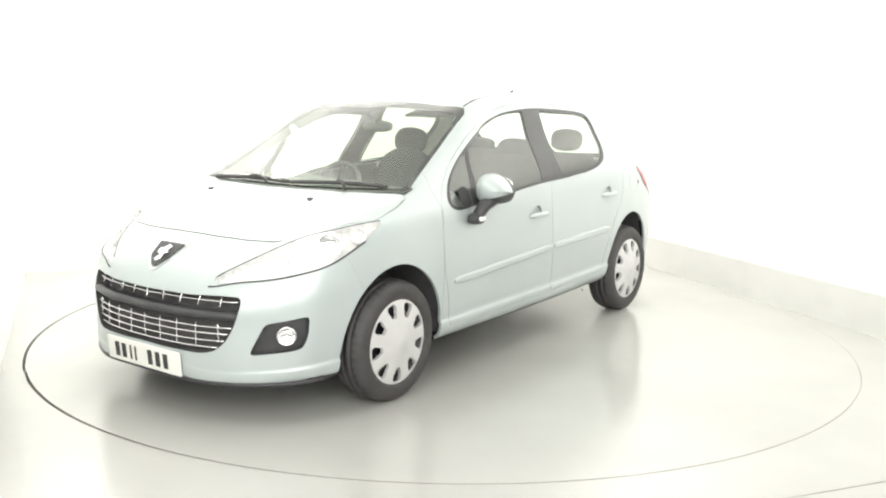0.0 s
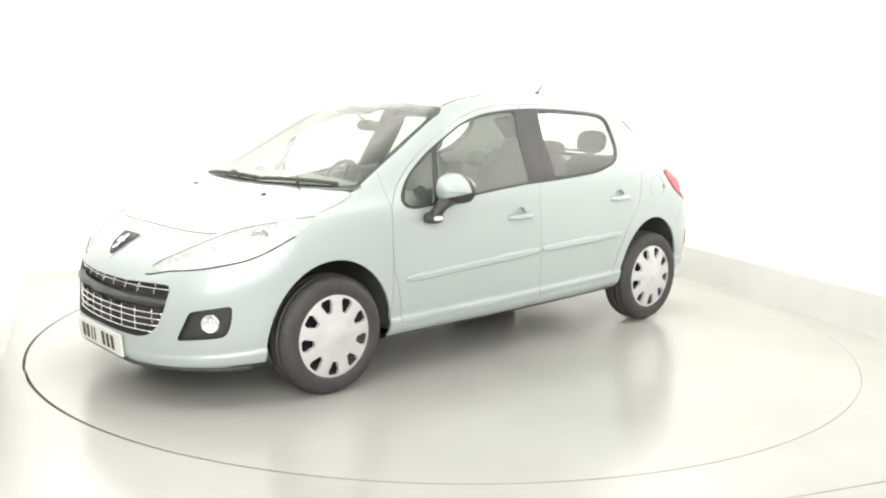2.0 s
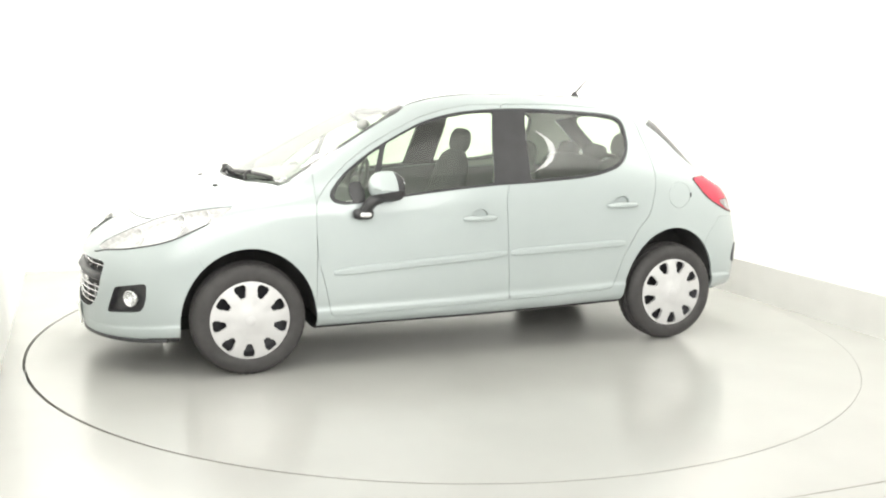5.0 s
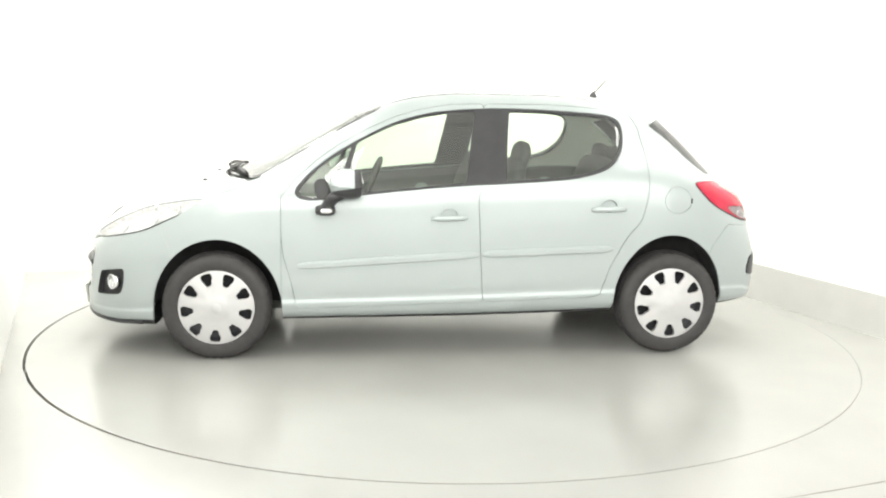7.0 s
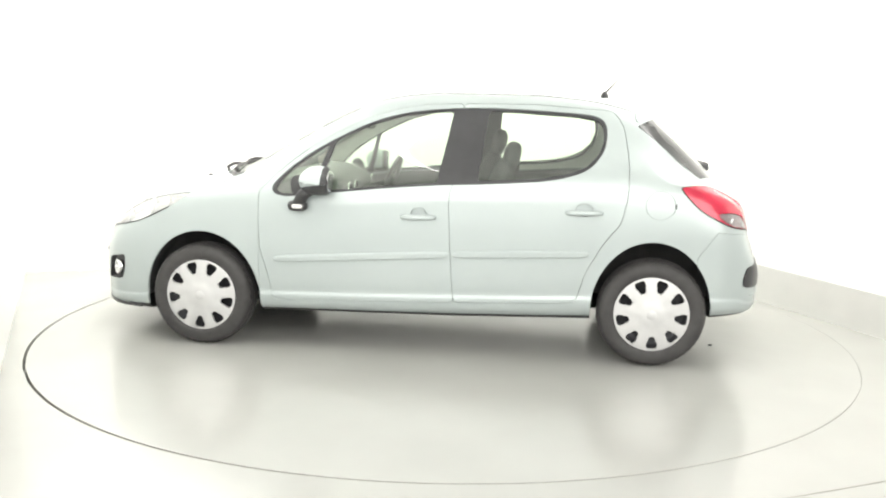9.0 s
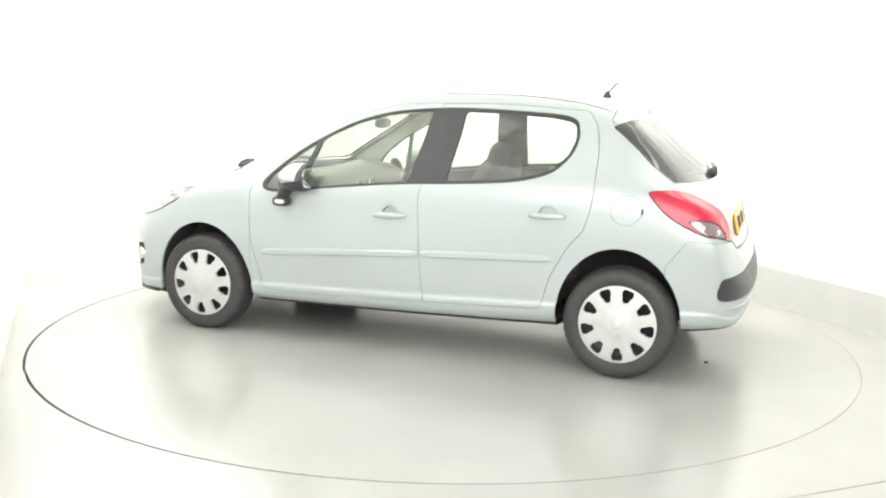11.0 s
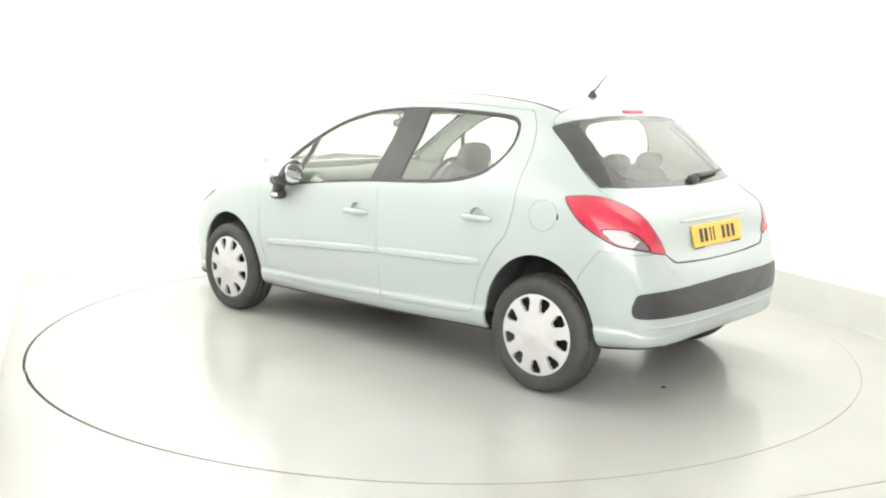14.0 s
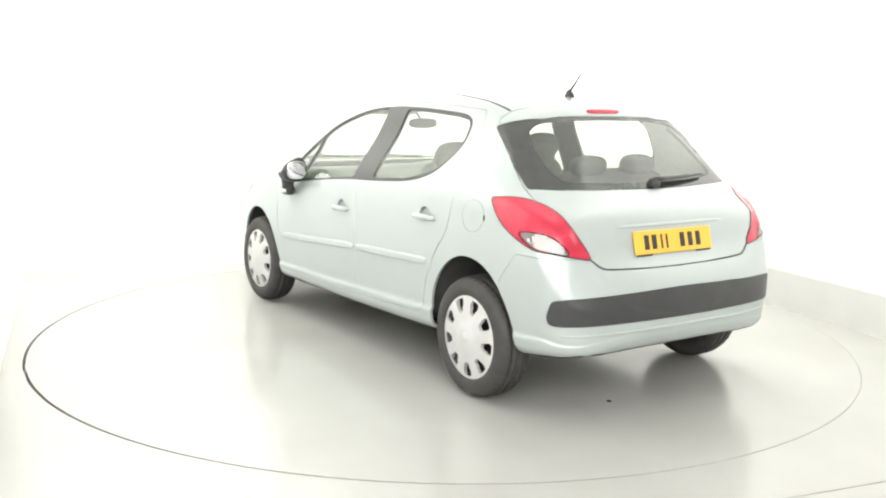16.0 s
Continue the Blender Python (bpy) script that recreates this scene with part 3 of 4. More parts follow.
    mirror = part("inner_mirror", blob(.02, .11, .033, pose(.45, 0, 1.27, 0, -10), 3), DARK, car, "black interior mirror")
    part("mirror_stem", tube([(.47, 0, 1.29), (.53, 0, 1.335)], .008), DARK, mirror)
    for y in (-.3, .3):
        part("sun_visor", box(.14, .34, .015, pose(.30, y, 1.35, 0, 14), .006), DASH, car)


def build_door_mirror(s, car):
    m = Matrix.Diagonal((1, s, 1, 1))

    def put(name, bm, mat, parent, label=""):
        bm.transform(m @ Matrix.Translation((-.024, -.024, 0) if name in shell else (0, 0, 0)))
        if s < 0:
            bmesh.ops.reverse_faces(bm, faces=bm.faces[:])
        return part(name, bm, mat, parent, label)

    shell = ("door_mirror", "mirror_cap", "mirror_shroud", "mirror_glass")
    # housing: a shell that is blunt behind and rounded ahead
    bm = blob(.105, .098, .088, pose(.59, .932, .985, 0, 0, -8), 2.5, 32, 20)
    for v in bm.verts:
        if v.co.x < .535:
            v.co.x = .535 - (.535 - v.co.x) * .15
        k = (v.co.y - .925) / .095
        v.co.z += -.02 * k * k if v.co.z > .985 else .012 * k
    for v in bm.verts:
        if v.co.z > .96:
            v.co.z = .96 + (v.co.z - .96) * (1.06 - .80 * max(0, (v.co.y - .83) / .21) ** 1.3)
        v.co.x -= .016 * max(0, (v.co.y - .83) / .21) ** 2
    for v in bm.verts:                             # a blunt outer end
        if v.co.y > .985:
            v.co.y = .985 + (v.co.y - .985) * .55
    up = bm.copy()
    bmesh.ops.bisect_plane(up, geom=up.verts[:] + up.edges[:] + up.faces[:], plane_co=(.6, .95, .945), plane_no=(-.12, .2, -1), clear_outer=True)
    back = up.copy()
    for q, inner in ((up, True), (back, False)):
        bmesh.ops.bisect_plane(q, geom=q.verts[:] + q.edges[:] + q.faces[:], plane_co=(.56, .95, .95), plane_no=(1, 0, 0), clear_inner=inner, clear_outer=not inner)
    bmesh.ops.bisect_plane(bm, geom=bm.verts[:] + bm.edges[:] + bm.faces[:], plane_co=(.6, .95, .944), plane_no=(-.12, .2, -1), clear_inner=True)
    mirror = put("door_mirror", bm, DARK, car, "door mirror with a silver-blue cap on a black base")
    put("mirror_cap", up, PAINT, mirror, "pale silver-blue mirror cap")
    put("mirror_shroud", back, DARK, mirror, "black rear shroud of the mirror")
    put("mirror_stem", tube([(.60, .912, .93), (.65, .89, .90), (.68, .875, .855), (.69, .865, .825)], .042, 12, .85, .8), DARK, mirror)
    put("mirror_foot", blob(.055, .035, .030, pose(.69, .868, .832, 0, 0, 0), 3), DARK, mirror)
    put("side_repeater", blob(.03, .012, .013, pose(.685, .900, .832), 3), LAMP_WHITE, mirror, "clear side repeater lens")
    put("mirror_glass", blob(.004, .066, .056, pose(.522, .922, .975), 3), CHROME, mirror, "mirror glass")
    put("mirror_panel", blob(.040, .006, .060, pose(.708, .806, .938, 20, 16, 0), 2.6), DARK, mirror)


def number_plate(m, mat, car, label):
    bm = box(.52, .012, .111, None, .003)
    bm.transform(m)
    plate = part("number_plate", bm, mat, car, label, smooth=False)
    for k, x in enumerate((-.185, -.135, -.085, -.05, .055, .11, .165)):
        bm = box(.030 if k not in (2, 3) else .011, .003, .068, m @ pose(x, -.0068, 0))
        part("bar", bm, MARK, plate, smooth=False)
    return plate


def build_car():
    car = thing("car", "pale silver-blue five-door hatchback parked on a turntable", "car")
    bm = skin()
    bm.normal_update()
    from mathutils.bvhtree import BVHTree
    tree = BVHTree.FromBMesh(bm)

    def on(origin, way):
        p, n, _, _ = tree.ray_cast(Vector(origin), Vector(way).normalized())
        return (p, n) if n.dot(Vector(way)) < 0 else (p, -n)

    def flank(x, z, s):
        return on((x, s * 2, z), (0, -s, 0))

    def nose(y, z):
        return on((3, y, z), (-1, 0, 0))

    def tail(y, z):
        return on((-3, y, z), (1, 0, 0))

    def top(x, y):
        return on((x, y, 3), (0, 0, -1))

    c = Cutter(bm)
    tag = c.tag
    for f in bm.faces:
        if f.normal.z < -.75 and f.calc_center_median().z < .4:
            f[tag] = 1
    cx = lambda f: f.calc_center_median().x
    cz = lambda f: f.calc_center_median().z
    # windscreen, seen from above
    edge = [(.9, .68), (.72, .648), (.55, .615), (.42, .588)]
    screen = [(1.27, 0), (1.258, .2), (1.215, .42), (1.145, .60), (1.085, .70), (1.05, .712)] + edge + [(.375, .555), (.385, .3), (.39, 0)]
    loop = screen + [(x, -y) for x, y in screen[-2:0:-1]]
    c.cut([(x, y, 0) for x, y in loop], (0, 0, 1), 2, lambda f: f.normal.z > .1 and cz(f) > .8)
    # bonnet
    lid = [(1.822, 0), (1.815, .2), (1.79, .36), (1.745, .50), (1.68, .568), (1.535, .665), (1.36, .76), (1.2, .755), (1.12, .742), (1.11, .715), (1.17, .62), (1.24, .43), (1.283, .2), (1.295, 0)]
    loop = lid + [(x, -y) for x, y in lid[-2:0:-1]]
    c.cut([(x, y, 0) for x, y in loop], (0, 0, 1), 3, lambda f: f.normal.z > .1 and cx(f) > .9)
    # cowl between bonnet and glass
    c.cut([(1.30, -.725, 0), (1.30, .725, 0), (1.04, .725, 0), (1.04, -.725, 0)], (0, 0, 1), 4, lambda f: f.normal.z > .6)
    # side windows, lamps, openings
    c.cut(side([tuple(p) for p in rounded(WINDOW_LINE, 3)], 1), (0, 1, 0), 5, lambda f: abs(f.normal.y) > .25 and cz(f) > .8)
    for s, lamp in ((1, 10), (-1, 11)):
        flip = lambda pts: [(x, s * y, z) for x, y, z in pts]
        half = lambda f: f.calc_center_median().y * s > .05
        c.cut(rounded(flip(HEADLAMP), 4), (.62, .6 * s, .5), lamp, lambda f: half(f) and cx(f) > 1.2, (0, 3))
        c.cut(rounded(flip(TAIL_LAMP), 4), (-.62, .75 * s, .2), lamp + 2, lambda f: half(f) and cx(f) < -1.2)
        c.cut(rounded(flip(TAIL_CLEAR), 3), (-.62, .75 * s, .2), lamp + 4, lambda f: half(f) and cx(f) < -1.2, (lamp + 2,))
        c.cut(soften(flip(FOG), .025), (.75, .65 * s, 0), lamp + 6, lambda f: half(f) and cx(f) > 1.4)
    loop = GRILLE + [(-y, z) for y, z in GRILLE[-2:0:-1]]
    c.cut(soften([(0, y, z) for y, z in loop], .03), (1, 0, 0), 30, lambda f: f.normal.x > .1 and cx(f) > 1.6)
    strip = [(-.742, .452), (-.70, .448), (0, .447), (.70, .448), (.742, .452), (.75, .50), (.738, .566), (.67, .572), (0, .585), (-.67, .572), (-.738, .566), (-.75, .50)]
    c.cut(soften([(0, y, z) for y, z in strip], .02), (1, 0, 0), 31, lambda f: f.normal.x < -.05 and cx(f) < -1.6)
    arch = [(1.272 + .347 * math.cos(a), .27 + .395 * math.sin(a)) for a in [math.pi * k / 24 for k in range(25)]]
    c.cut(side([(1.272 + .347, .05)] + arch + [(1.272 - .347, .05)], 1), (0, 1, 0), 99, lambda f: abs(f.calc_center_median().y) > .45 and cz(f) < .75, (0, 1))
    arch = [(-1.264 + .325 * math.cos(a), .30 + .395 * math.sin(a)) for a in [math.pi * k / 24 for k in range(25)]]
    c.cut(side([(-1.264 + .325, .05)] + arch + [(-1.264 - .325, .05)], 1), (0, 1, 0), 99, lambda f: abs(f.calc_center_median().y) > .45 and cz(f) < .75, (0, 1))
    # tailgate and its glass
    rear = lambda f: f.normal.x < -.02 and cx(f) < -1.15
    glass_line = [(0, 1.362), (.3, 1.357), (.48, 1.338), (.565, 1.31), (.605, 1.25), (.635, 1.14), (.665, 1.05), (.655, 1.034), (.5, 1.028), (0, 1.022)]
    loop = glass_line + [(-y, z) for y, z in glass_line[-2:0:-1]]
    c.cut(soften([(0, y, z) for y, z in loop], .03), (1, 0, 0), 6, rear)
    corner_glass = [(-1.165, .612, 1.308), (-1.22, .53, 1.33), (-1.28, .40, 1.352), (-1.45, .35, 1.2), (-1.60, .40, 1.055), (-1.565, .58, 1.04), (-1.521, .692, 1.04), (-1.41, .682, 1.13), (-1.29, .655, 1.228)]
    for s in (1, -1):
        c.cut(soften([(x, s * y, z) for x, y, z in corner_glass], .015), (-.62, .7 * s, .35), 6, lambda f: f.calc_center_median().y * s > .3 and cx(f) < -1.15 and f.normal.z > -.2)
    gate = [(0, 1.44), (.42, 1.43), (.53, 1.385), (.60, 1.32), (.65, 1.16), (.685, 1.03), (.68, .985), (.655, .93), (.61, .85), (.545, .742), (.47, .69), (.2, .678), (0, .676)]
    loop = gate + [(-y, z) for y, z in gate[-2:0:-1]]
    c.cut(soften([(0, y, z) for y, z in loop], .03), (1, 0, 0), 7, lambda f: cx(f) < -1.17)
    # doors
    out = lambda f: abs(f.calc_center_median().y) > .5 and abs(f.normal.y) > .2
    c.cut(side([tuple(p) for p in soften(FRONT_DOOR, .03)], 1), (0, 1, 0), 20, out)
    c.cut(side([tuple(p) for p in soften(REAR_DOOR, .03)], 1), (0, 1, 0), 21, out)
    for k, (x, z) in enumerate(((.015, .795), (-.885, .848))):
        ring = [(x + .045 * math.cos(a), z + .010 + .034 * math.sin(a)) for a in [2 * math.pi * i / 20 for i in range(20)]]
        c.cut(side(ring, 1), (0, 1, 0), 28 + k, out, (20 + k,))
    # bumpers, wings, roof, sill, fuel flap
    c.cut(side([(1.50, .05), (1.50, .56), (1.56, .70), (1.62, .80), (2.3, .95), (2.3, .05)], 1), (0, 1, 0), 22, lambda f: cx(f) > 1.4)
    c.cut(side([(-1.5, .05), (-1.5, .62), (-1.60, .755), (-1.78, .742), (-2.2, .735), (-2.2, .05)], 1), (0, 1, 0), 23, lambda f: cx(f) < -1.4)
    c.cut(side([(.929, .235), (.929, 1.1), (1.75, 1.1), (1.75, .235)], 1), (0, 1, 0), 24, lambda f: cx(f) > .85 and abs(f.calc_center_median().y) > .3)
    crown = [(.385, .54), (0, .50), (-.6, .50), (-1.1, .51), (-1.17, .515)]
    loop = crown + [(x, -y) for x, y in crown[::-1]]
    c.cut([(x, y, 0) for x, y in loop], (0, 0, 1), 25, lambda f: f.normal.z > .5 and cz(f) > 1.3)
    ring = [(-1.289 + .078 * math.cos(a), 1, .893 + .075 * math.sin(a)) for a in [2 * math.pi * i / 28 for i in range(28)]]
    c.cut(ring, (0, 1, 0), 26, lambda f: f.calc_center_median().y > .5)
    inner = [(1.25, 0), (1.238, .2), (1.196, .41), (1.128, .585), (1.07, .68), (1.045, .69), (.9, .657), (.72, .626), (.55, .594), (.48, .572), (.452, .54), (.46, .3), (.465, 0)]
    loop = inner + [(x, -y) for x, y in inner[-2:0:-1]]
    c.cut([(x, y, 0) for x, y in loop], (0, 0, 1), 54, lambda f: True, (2,))
    # panes within the window line
    front = [(.44, .928), (.145, .96), (-.078, .98), (-.145, 1.368), (0, 1.360), (.144, 1.336), (.304, 1.289), (.44, 1.228), (.475, 1.19)]
    front = [(.60, .91)] + front[:-1] + [(.515, 1.188)]
    back = [(-.303, .995), (-.638, 1.018), (-.799, 1.049), (-.894, 1.09), (-.957, 1.159), (-.980, 1.232), (-.973, 1.306), (-.938, 1.335), (-.833, 1.352), (-.504, 1.370), (-.345, 1.371)]
    corner = [(.645, .905), (.738, .894), (.80, .896), (.835, .918), (.80, .98), (.728, 1.050), (.617, 1.126), (.548, 1.168)]
    for t, pts in ((50, front), (51, back), (52, corner)):
        c.cut(side([tuple(p) for p in soften(pts, .02)], 1), (0, 1, 0), t, lambda f: True, (5,))
    # clear part of the rear and front glass; the dark band round it stays
    win = [(0, 1.342), (.3, 1.337), (.45, 1.322), (.525, 1.285), (.545, 1.22), (.545, 1.12), (.51, 1.065), (.3, 1.055), (0, 1.05)]
    loop = win + [(-y, z) for y, z in win[-2:0:-1]]
    c.cut(soften([(0, y, z) for y, z in loop], .05), (1, 0, 0), 53, lambda f: True, (6,))
    bm.normal_update()
    left = lambda f: f.calc_center_median().y > 0

    def get(t, s=0):
        return c.take(lambda f: f[tag] == t and (s == 0 or (f.calc_center_median().y > 0) == (s > 0)))

    panel("body_shell", get(0), PAINT, car, "pale silver-blue body sides, pillars and sills")
    panel("roof", get(25), PAINT, car, "pale silver-blue roof panel", gap=.004)
    panel("underbody", get(1), LINER, car, "black underbody", gap=0, lip=0)
    bonnet = panel("bonnet", get(3), PAINT, car, "pale silver-blue bonnet", gap=.003)
    # black tube that stands in for shade in the bonnet's front shut line
    line = []
    for k in range(41):
        y = -.52 + 1.04 * k / 40
        x = next(x0 + (x1 - x0) * (abs(y) - y0) / (y1 - y0) for (x0, y0), (x1, y1) in zip(lid, lid[1:]) if y0 <= abs(y) <= y1)
        q, n = on(Vector((x, y, 2)), Vector((0, 0, -1)))
        line.append(q + n * .0002)
    part("bonnet_gap_shade", tube(line, .003, 6), DARK, bonnet, "thin black line standing in for the shaded bonnet gap")
    sheet("cowl", get(4), DARK, car, .012, "black plastic cowl panel")
    bumper = panel("front_bumper", get(22), PAINT, car, "pale silver-blue front bumper", gap=.0004)
    rear_bumper = panel("rear_bumper", get(23), PAINT, car, "pale silver-blue rear bumper", gap=.0004)
    panel("bumper_strip", get(31), TRIM, rear_bumper, "grey-black rubbing strip", lift=.006, lip=.02)
    panel("fuel_flap", get(26), PAINT, car, gap=.0002)
    ws = panel("windscreen", get(54), GLASS, car, "curved clear windscreen", gap=0, lip=0)
    panel("windscreen_band", get(2), BAND, ws, "black edge band of the windscreen", gap=.0003, lip=.002)
    gate_ob = panel("tailgate", get(7), PAINT, car, "pale silver-blue tailgate with a roof spoiler", gap=.003)
    panel("rear_window_band", get(6), BAND, gate_ob, "black edge band of the rear glass", gap=.0002, lip=.002)
    panel("rear_window", get(53), GLASS, gate_ob, "clear heated rear glass", gap=0, lip=0)
    for s in (1, -1):
        panel("front_wing", get(24, s), PAINT, car, "pale silver-blue front wing", gap=.0003)
        doors = []
        for t, nm in ((20, "front_door"), (21, "rear_door")):
            d = panel(nm, get(t, s), PAINT, car, "pale silver-blue door with a grab handle", gap=.0011 if t == 20 else .0017)
            doors.append(d)
            collar("handle_cup", get(t + 8, s), PAINT, d, .018)
        # black strip in the roof ditch
        line, nor = [], []
        for k in range(33):
            q = .36 - 1.50 * k / 32
            p, n = top(q, s * (.503 + .035 * max(0, (q - .05) / .31) ** 1.5))
            line.append(p), nor.append(n)
        part("roof_strip", ridge(line, nor, .008, .003), TRIM, car, "thin black strip in the roof ditch")
        frame_faces = get(5, s)
        panel("window_frame", frame_faces, TRIM, car, "satin black window surround and door pillar", gap=.001, lip=.02, lift=-.002)
        panel("door_glass", get(50, s), GLASS, doors[0], "clear door glass", gap=0, lip=0, lift=-.006)
        panel("door_glass", get(51, s), GLASS, doors[1], "clear door glass", gap=0, lip=0, lift=-.006)
        panel("quarter_glass", get(52, s), GLASS, doors[0], "small fixed corner glass", gap=0, lip=0, lift=-.006)
        # grab handles and rubbing mouldings
        for d, x0, x1, z in ((doors[0], .115, -.085, .786), (doors[1], -.785, -.985, .84)):
            line, nor = [], []
            for k in range(11):
                p, n = flank(x0 + (x1 - x0) * k / 10, z + .004 * k / 10, s)
                line.append(p + n * (.006 + .016 * math.sin(math.pi * k / 10) ** .5)), nor.append(n)
            part("handle", ridge(line, nor, .014, .012), PAINT, d, "silver-blue pull handle")
        for d, x0, z0, x1, z1, h in ((doors[0], .838, .523, -.15, .586, .021), (doors[1], -.178, .588, -.915, .619, .021)):
            line, nor = [], []
            for k in range(25):
                p, n = flank(x0 + (x1 - x0) * k / 24, z0 + (z1 - z0) * k / 24, s)
                line.append(p), nor.append(n)
            part("moulding", ridge(line, nor, h, .013), PAINT, d, "silver-blue rubbing moulding", smooth=False)
        # headlamp: lens over a bright bowl with two reflectors
        lens = get(10 if s > 0 else 11)
        lamp = collar("headlamp", lens, LAMP_WHITE, car, .035, "clear headlamp with bright reflectors")
        panel("lens", lens, LENS, lamp, "clear plastic lens", gap=.001, lip=0)
        way = Vector((.62, .6 * s, .5)).normalized()
        for x, y, z, r in ((1.80, .585, .705, .05), (1.60, .685, .775, .062), (1.47, .745, .81, .04)):
            p, n = on(Vector((x, s * y, z)) + way, -way)
            b2 = lathe([(r, .0), (r * .93, .004), (r * .8, -.012), (r * .45, -.028), (r * .2, -.03), (.0, -.018)], 28)
            b2.transform(Matrix.Translation(p - n * .012) @ Vector((.75, .45 * s, .3)).to_track_quat("Y", "Z").to_matrix().to_4x4())
            part("reflector", b2, CHROME if x == 1.60 else LAMP_WHITE, lamp, "round chrome or white reflector bowl")
        low = [Vector((x, y * s, z)) for x, y, z in [(1.43, .79, .82), (1.47, .79, .795)] + HEADLAMP[7:] + HEADLAMP[:1]]
        line = []
        for p in rounded(low, 4)[5:-4]:
            q, n = on(p + way, -way)
            if q is not None:
                line.append(q + n * .001)
        part("lamp_seal_gap", tube(line, .004, 6), DARK, lamp, "thin black line of a lamp's seal or shaded gap")
        # thinner black tube standing in for the shaded gap between bonnet and lamp
        line = []
        for p in rounded([Vector((x, y * s, z)) for x, y, z in HEADLAMP[1:6]], 4)[:-4]:
            q, n = on(p + way, -way)
            if q is not None:
                line.append(q + n * .0005)
        part("lamp_seal_gap", tube(line, .0022, 6), DARK, lamp, "thin black line of a lamp's seal or shaded gap")
        # tail lamp
        tl = panel("tail_lamp", get(12 if s > 0 else 13), RED, car, "red tail lamp with a clear lower segment", gap=.0035, lip=.03, lift=.004)
        wy = Vector((-.62, .75 * s, .2)).normalized()
        line = []
        for p in rounded([Vector((x, y * s, z)) for x, y, z in TAIL_LAMP], 4):
            q, n = on(p + wy, -wy)
            if q is not None:
                line.append(q + n * .002)
        part("lamp_seal_gap", tube(line + line[:1], .0030, 6), DARK, tl, "thin black line of a lamp's seal or shaded gap")
        clear = get(14 if s > 0 else 15)
        panel("indicator_lens", clear, LENS, tl, "clear indicator lens", gap=.001, lip=.01, lift=.004)
        sheet("indicator_back", clear, LAMP_GREY, tl, .004)
        for x, y, z in ((-1.655, .765, .822), (-1.725, .71, .80)):
            p, n = on(Vector((x, s * y, z)) + wy, -wy)
            b2 = lathe([(.017, .0), (.014, -.002), (.008, -.006), (0, -.004)], 20)
            b2.transform(Matrix.Translation(p - n * .001) @ n.to_track_quat("Y", "Z").to_matrix().to_4x4())
            part("bulb_bowl", b2, CHROME, tl)
        # fog lamp in its black surround
        fog = collar("fog_surround", get(16 if s > 0 else 17), DARK, bumper, .03, "black fog lamp surround")
        wf = Vector((.75, .65 * s, 0)).normalized()
        p, n = on(Vector((1.855, s * .68, .408)) + wf, -wf)
        b2 = lathe([(.043, -.02), (.043, .004), (.037, .007), (.035, -.002), (.02, -.012), (0, -.016)], 28)
        b2.transform(Matrix.Translation(p - n * .008) @ wf.to_track_quat("Y", "Z").to_matrix().to_4x4())
        fl = part("fog_lamp", b2, CHROME, fog, "round chrome fog lamp")
        b2 = lathe([(.036, 0), (.028, .006), (.012, .010), (0, .011)], 28)
        b2.transform(Matrix.Translation(p - n * .007) @ wf.to_track_quat("Y", "Z").to_matrix().to_4x4())
        part("lens", b2, LENS, fl)
        build_door_mirror(s, car)
        # wheel wells
        for x, r in ((1.272, .41), (-1.258, .445)):
            b2 = bmesh.new()
            rows = []
            for k in range(25):
                a = math.radians(-4 + 188 * k / 24)
                px, pz = x + (.375 if x > 0 else .355) * math.cos(a), max(.22 if x > 0 else .335, .285 + r * math.sin(a))
                rows.append([b2.verts.new((px, s * y, pz)) for y in (min(.812, pchip(WIDE, px) * .962 - .022 + .028 * max(0, math.sin(a)) ** 2), .55, .48)] )
            for a, b in zip(rows, rows[1:]):
                for i in range(2):
                    b2.faces.new((a[i], a[i + 1], b[i + 1], b[i]))
            b2.faces.new([r_[2] for r_ in rows])
            bmesh.ops.recalc_face_normals(b2, faces=b2.faces[:])
            bmesh.ops.solidify(b2, geom=b2.faces[:], thickness=.004)
            part("wheel_liner", b2, LINER, car, "black wheel arch liner")
            build_wheel(x if x < 0 else 1.272, s, car)

    # grille: dark back, bright wires, a thick black bar across
    grille = collar("grille", get(30), LINER, bumper, .06, "black grille with thin bright wires")

    def across(z, y0, y1, off, n=24):
        pts = []
        for k in range(n + 1):
            y = y0 + (y1 - y0) * k / n
            p, _ = nose(y, z)
            pts.append(p + Vector((off, 0, 0)))
        return pts

    b2 = tube(across(.487, -.495, .495, -.032), .035, 14, 1, .6)
    part("bumper_bar", b2, TRIM, grille, "satin black bumper bar")
    for z, w in ((.549, .50), (.436, .485), (.408, .47), (.376, .45), (.346, .42)):
        part("grille_wire", tube(across(z, -w, w, -.016), .0034, 6), CHROME, grille, "thin chrome wire")
    for k in range(9):
        y = -.42 + .105 * k
        for z0, z1 in ((.522, .572), (.332 + .04 * max(0, abs(y) - .33) / .09, .452)):
            pts = [nose(y, z0 + (z1 - z0) * i / 5)[0] - Vector((.02, 0, 0)) for i in range(6)]
            part("grille_rib", tube(pts, .0028, 6), CHROME, grille, "thin chrome wire")
    # lower lip
    pts = []
    for k in range(61):
        a = math.radians(-66 + 132 * k / 60)
        d = Vector((math.cos(a), math.sin(a), 0))
        p, n = on(Vector((1.35, 0, .205)) + d * 1.4, -d)
        pts.append(p - n * .012 - Vector((0, 0, .022)))
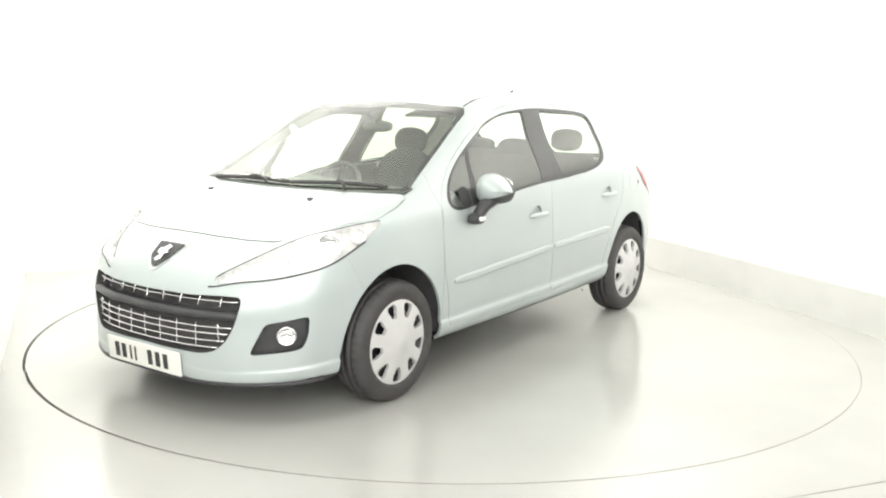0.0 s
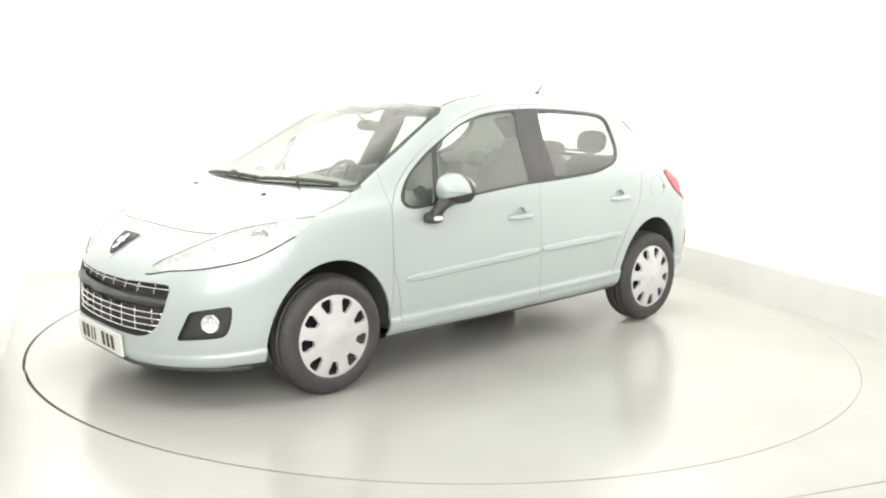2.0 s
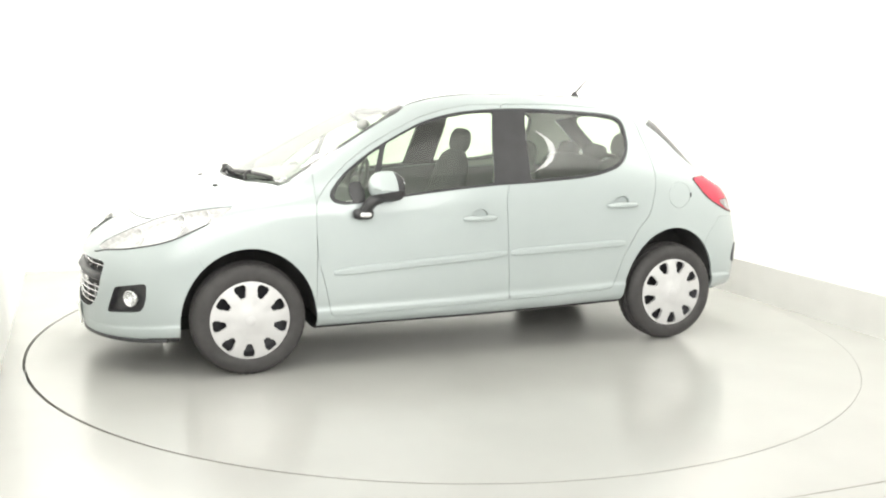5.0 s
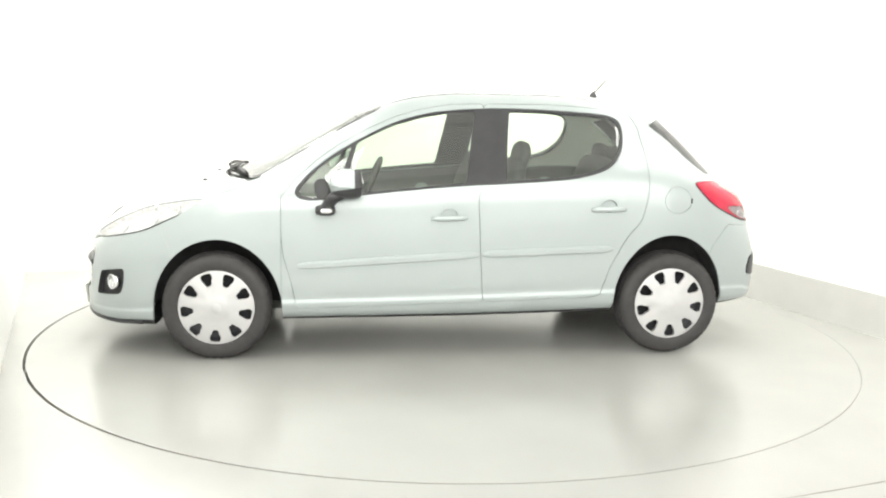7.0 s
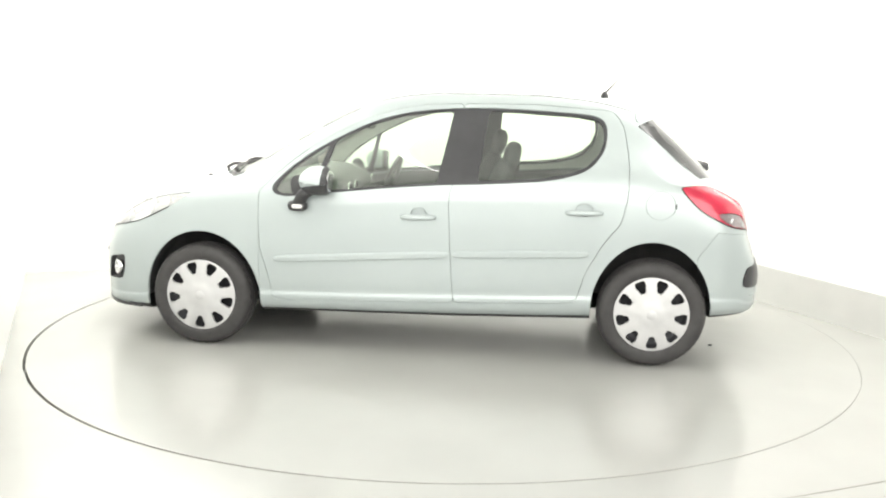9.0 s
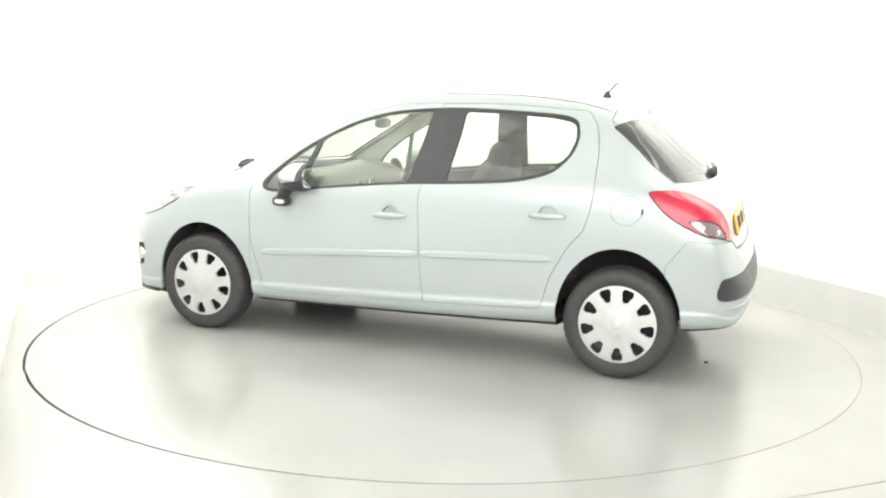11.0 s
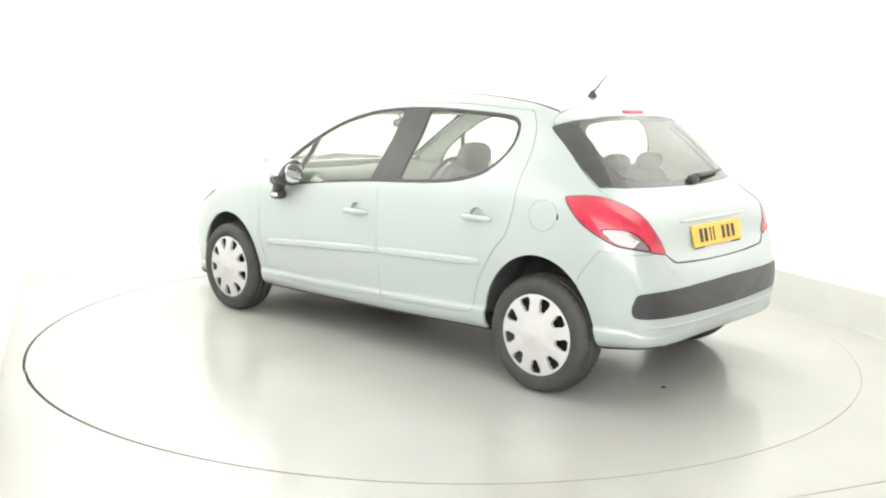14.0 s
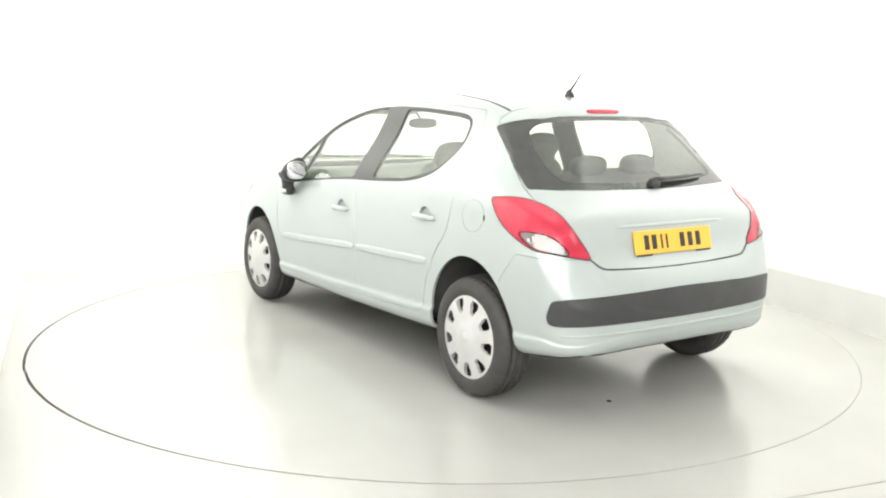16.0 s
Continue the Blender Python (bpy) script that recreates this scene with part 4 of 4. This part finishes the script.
    part("chin_lip", tube(pts, .015, 8, 1, .8), DARK, bumper, "black lower lip")
    # badge: dark shield with a plain bright emblem
    shield = soften([(1.90, .088, .745), (1.975, .062, .69), (2.015, .012, .65), (2.015, -.012, .65), (1.975, -.062, .69), (1.90, -.088, .745)], .01)
    way = Vector((.75, 0, .65)).normalized()

    def plaque(outline, lift, thick):
        b = bmesh.new()
        up, dn = [], []
        for p in outline:
            q, n = on(Vector(p) + way * .3, -way)
            up.append(b.verts.new(q + way * lift)), dn.append(b.verts.new(q + way * (lift - thick)))
        b.faces.new(up)
        for i in range(len(up)):
            j = (i + 1) % len(up)
            b.faces.new((up[i], dn[i], dn[j], up[j]))
        bmesh.ops.recalc_face_normals(b, faces=b.faces[:])
        return b

    mid = sum((Vector(p) for p in shield), Vector()) / len(shield)
    rim = part("badge", plaque([mid + (Vector(p) - mid) * 1.3 for p in shield], .004, .012), CAP, car, "shield badge with a bright rim", smooth=False)
    part("badge_field", plaque(shield, .007, .004), DARK, rim, smooth=False)
    emblem = [(.0, .9), (.45, .75), (.3, .35), (.6, .1), (.25, -.1), (.35, -.6), (0, -.85), (-.3, -.7), (-.1, -.2), (-.5, 0), (-.55, .45), (-.2, .5)]
    across_v, up_v = Vector((0, 1, 0)), Vector((-.65, 0, .75))
    part("badge_emblem", plaque([mid + across_v * a * .066 + up_v * (b * .06 + .008) for a, b in emblem], .0105, .004), CHROME, rim, smooth=False)
    # plates
    p, n = nose(0, .262)
    number_plate(Matrix.Translation((p.x + .002, 0, .255)) @ pose(0, 0, 0, 0, 0, 90) @ pose(0, 0, 0, 6), PLATE_W, bumper, "white number plate with plain dark bars")
    number_plate(Matrix.Translation((tail(.25, .79)[0].x - .012, .005, .790)) @ pose(0, 0, 0, 0, 0, -90) @ pose(0, 0, 0, -14), PLATE_Y, gate_ob, "yellow number plate with plain dark bars")
    line, nor = zip(*[tail(.36 - .72 * k / 16, .868) for k in range(17)])
    part("gate_handle", ridge(list(line), list(nor), .008, .005), PAINT, gate_ob, "silver-blue handle bar above the plate")
    # plain bars in place of the small dealer text under the rear plate
    for y, z in ((.20, .732), (-.20, .732)):
        p, n = tail(y, z)
        part("plate_text_bar", box(.004, .10, .012, Matrix.Translation(p + n * .004)), MARK, gate_ob, smooth=False)
    for z, h in ((.405, .007),):
        line, nor = zip(*[tail(.70 - 1.40 * k / 30, z) for k in range(31)])
        part("bumper_ridge", ridge(list(line), list(nor), h, .006), PAINT, rear_bumper)
    # black tube that stands in for the shadow line below the tailgate
    line = []
    for k in range(41):
        y = -.56 + 1.12 * k / 40
        z = pchip([(0, .676), (.2, .678), (.47, .69), (.545, .742), (.61, .80)], abs(y))
        p, n = tail(y, z)
        line.append(p - n * .002)
    part("gate_gap_shade", tube(line, .0045, 6), DARK, gate_ob, "thin black line standing in for shade under the tailgate")
    # third brake lamp on the spoiler edge
    line, nor = zip(*[tail(.112 - .224 * k / 12, 1.386) for k in range(13)])
    part("brake_lamp", ridge(list(line), list(nor), .012, .005), RED, gate_ob, "red high brake lamp")
    # wipers
    for name, a, b, pivot in (("wiper", (1.215, -.50), (1.245, .08), (1.275, -.05)), ("wiper", (1.245, .10), (1.12, .63), (1.23, .45))):
        pts = []
        for k in range(13):
            p, n = top(a[0] + (b[0] - a[0]) * k / 12, a[1] + (b[1] - a[1]) * k / 12)
            pts.append(p + n * .014)
        w = part(name, tube(pts, .014, 6, 1, .8), RUBBER, car, "black wiper blade")
        p, n = top(*pivot)
        q = pts[6]
        part("wiper_arm", tube([p + n * .004, p + n * .03, (p + q) / 2 + n * .03, q + n * .012], .009, 6), RUBBER, w)
    pts = []
    for k in range(11):
        p, n = tail(-.02 - .40 * k / 10, 1.045 + .02 * k / 10)
        pts.append(p + n * (.030 - .001 * k))
    w = part("rear_wiper", tube(pts, .019, 8, .5, .7), DARK, gate_ob, "black rear wiper")
    p, n = tail(-.02, 1.04)
    part("wiper_pivot", blob(.03, .03, .025, Matrix.Translation(p + n * .01), 2.4), DARK, w)
    # aerial
    p, n = top(-1.0, 0)
    b2 = lathe([(.03, 0), (.026, .012), (.012, .035), (0, .042)], 16)
    b2.transform(Matrix.Translation(p) @ pose(0, 0, 0, 90))
    aerial = part("aerial", b2, DARK, car, "short black roof aerial")
    part("aerial_rod", tube([p + Vector((-.005, 0, .03)), p + Vector((-.095, 0, .128))], .007, 6, .55), DARK, aerial)
    for y in (-.36, .36):
        p, n = top(1.38, y)
        part("washer_jet", blob(.016, .012, .006, Matrix.Translation(p + n * .004)), DARK, car)
    # keyhole mark on the quarter panel, exhaust
    p, n = flank(-1.37, .89, 1)
    part("flap_catch", blob(.005, .004, .016, Matrix.Translation(p)), DARK, car)
    part("exhaust_box", blob(.15, .24, .05, pose(-1.40, -.12, .36), 3), STEEL, car)
    part("rear_axle", tube([(-1.26, -.68, .27), (-1.26, .68, .27)], .05, 10), STEEL, car)
    build_interior(car, c)
    bm.free()
    return car


def build_crumb():
    crumb = tagged(mesh_object("crumb", blob(.014, .008, .005, pose(0, 0, .003, 0, 0, 30), 2.2, 10, 6), STEEL), "small dark crumb of dirt lying on the turntable", "debris")
    return crumb


def motions():
    walk(CRUMB, [(t, pose(0, 0, 0, 0, 0, a) @ pose(-1.63, .13, 0)) for t, a in TURN])
    walk(CAR, [(t, pose(0, 0, 0, 0, 0, a) @ pose(*AXLE, 0)) for t, a in TURN])
    walk(TABLE, [(t, pose(0, 0, 0, 0, 0, a - 180)) for t, a in TURN])


build_booth()
TABLE = build_turntable()
CAR = build_car()
CRUMB = build_crumb()
motions()
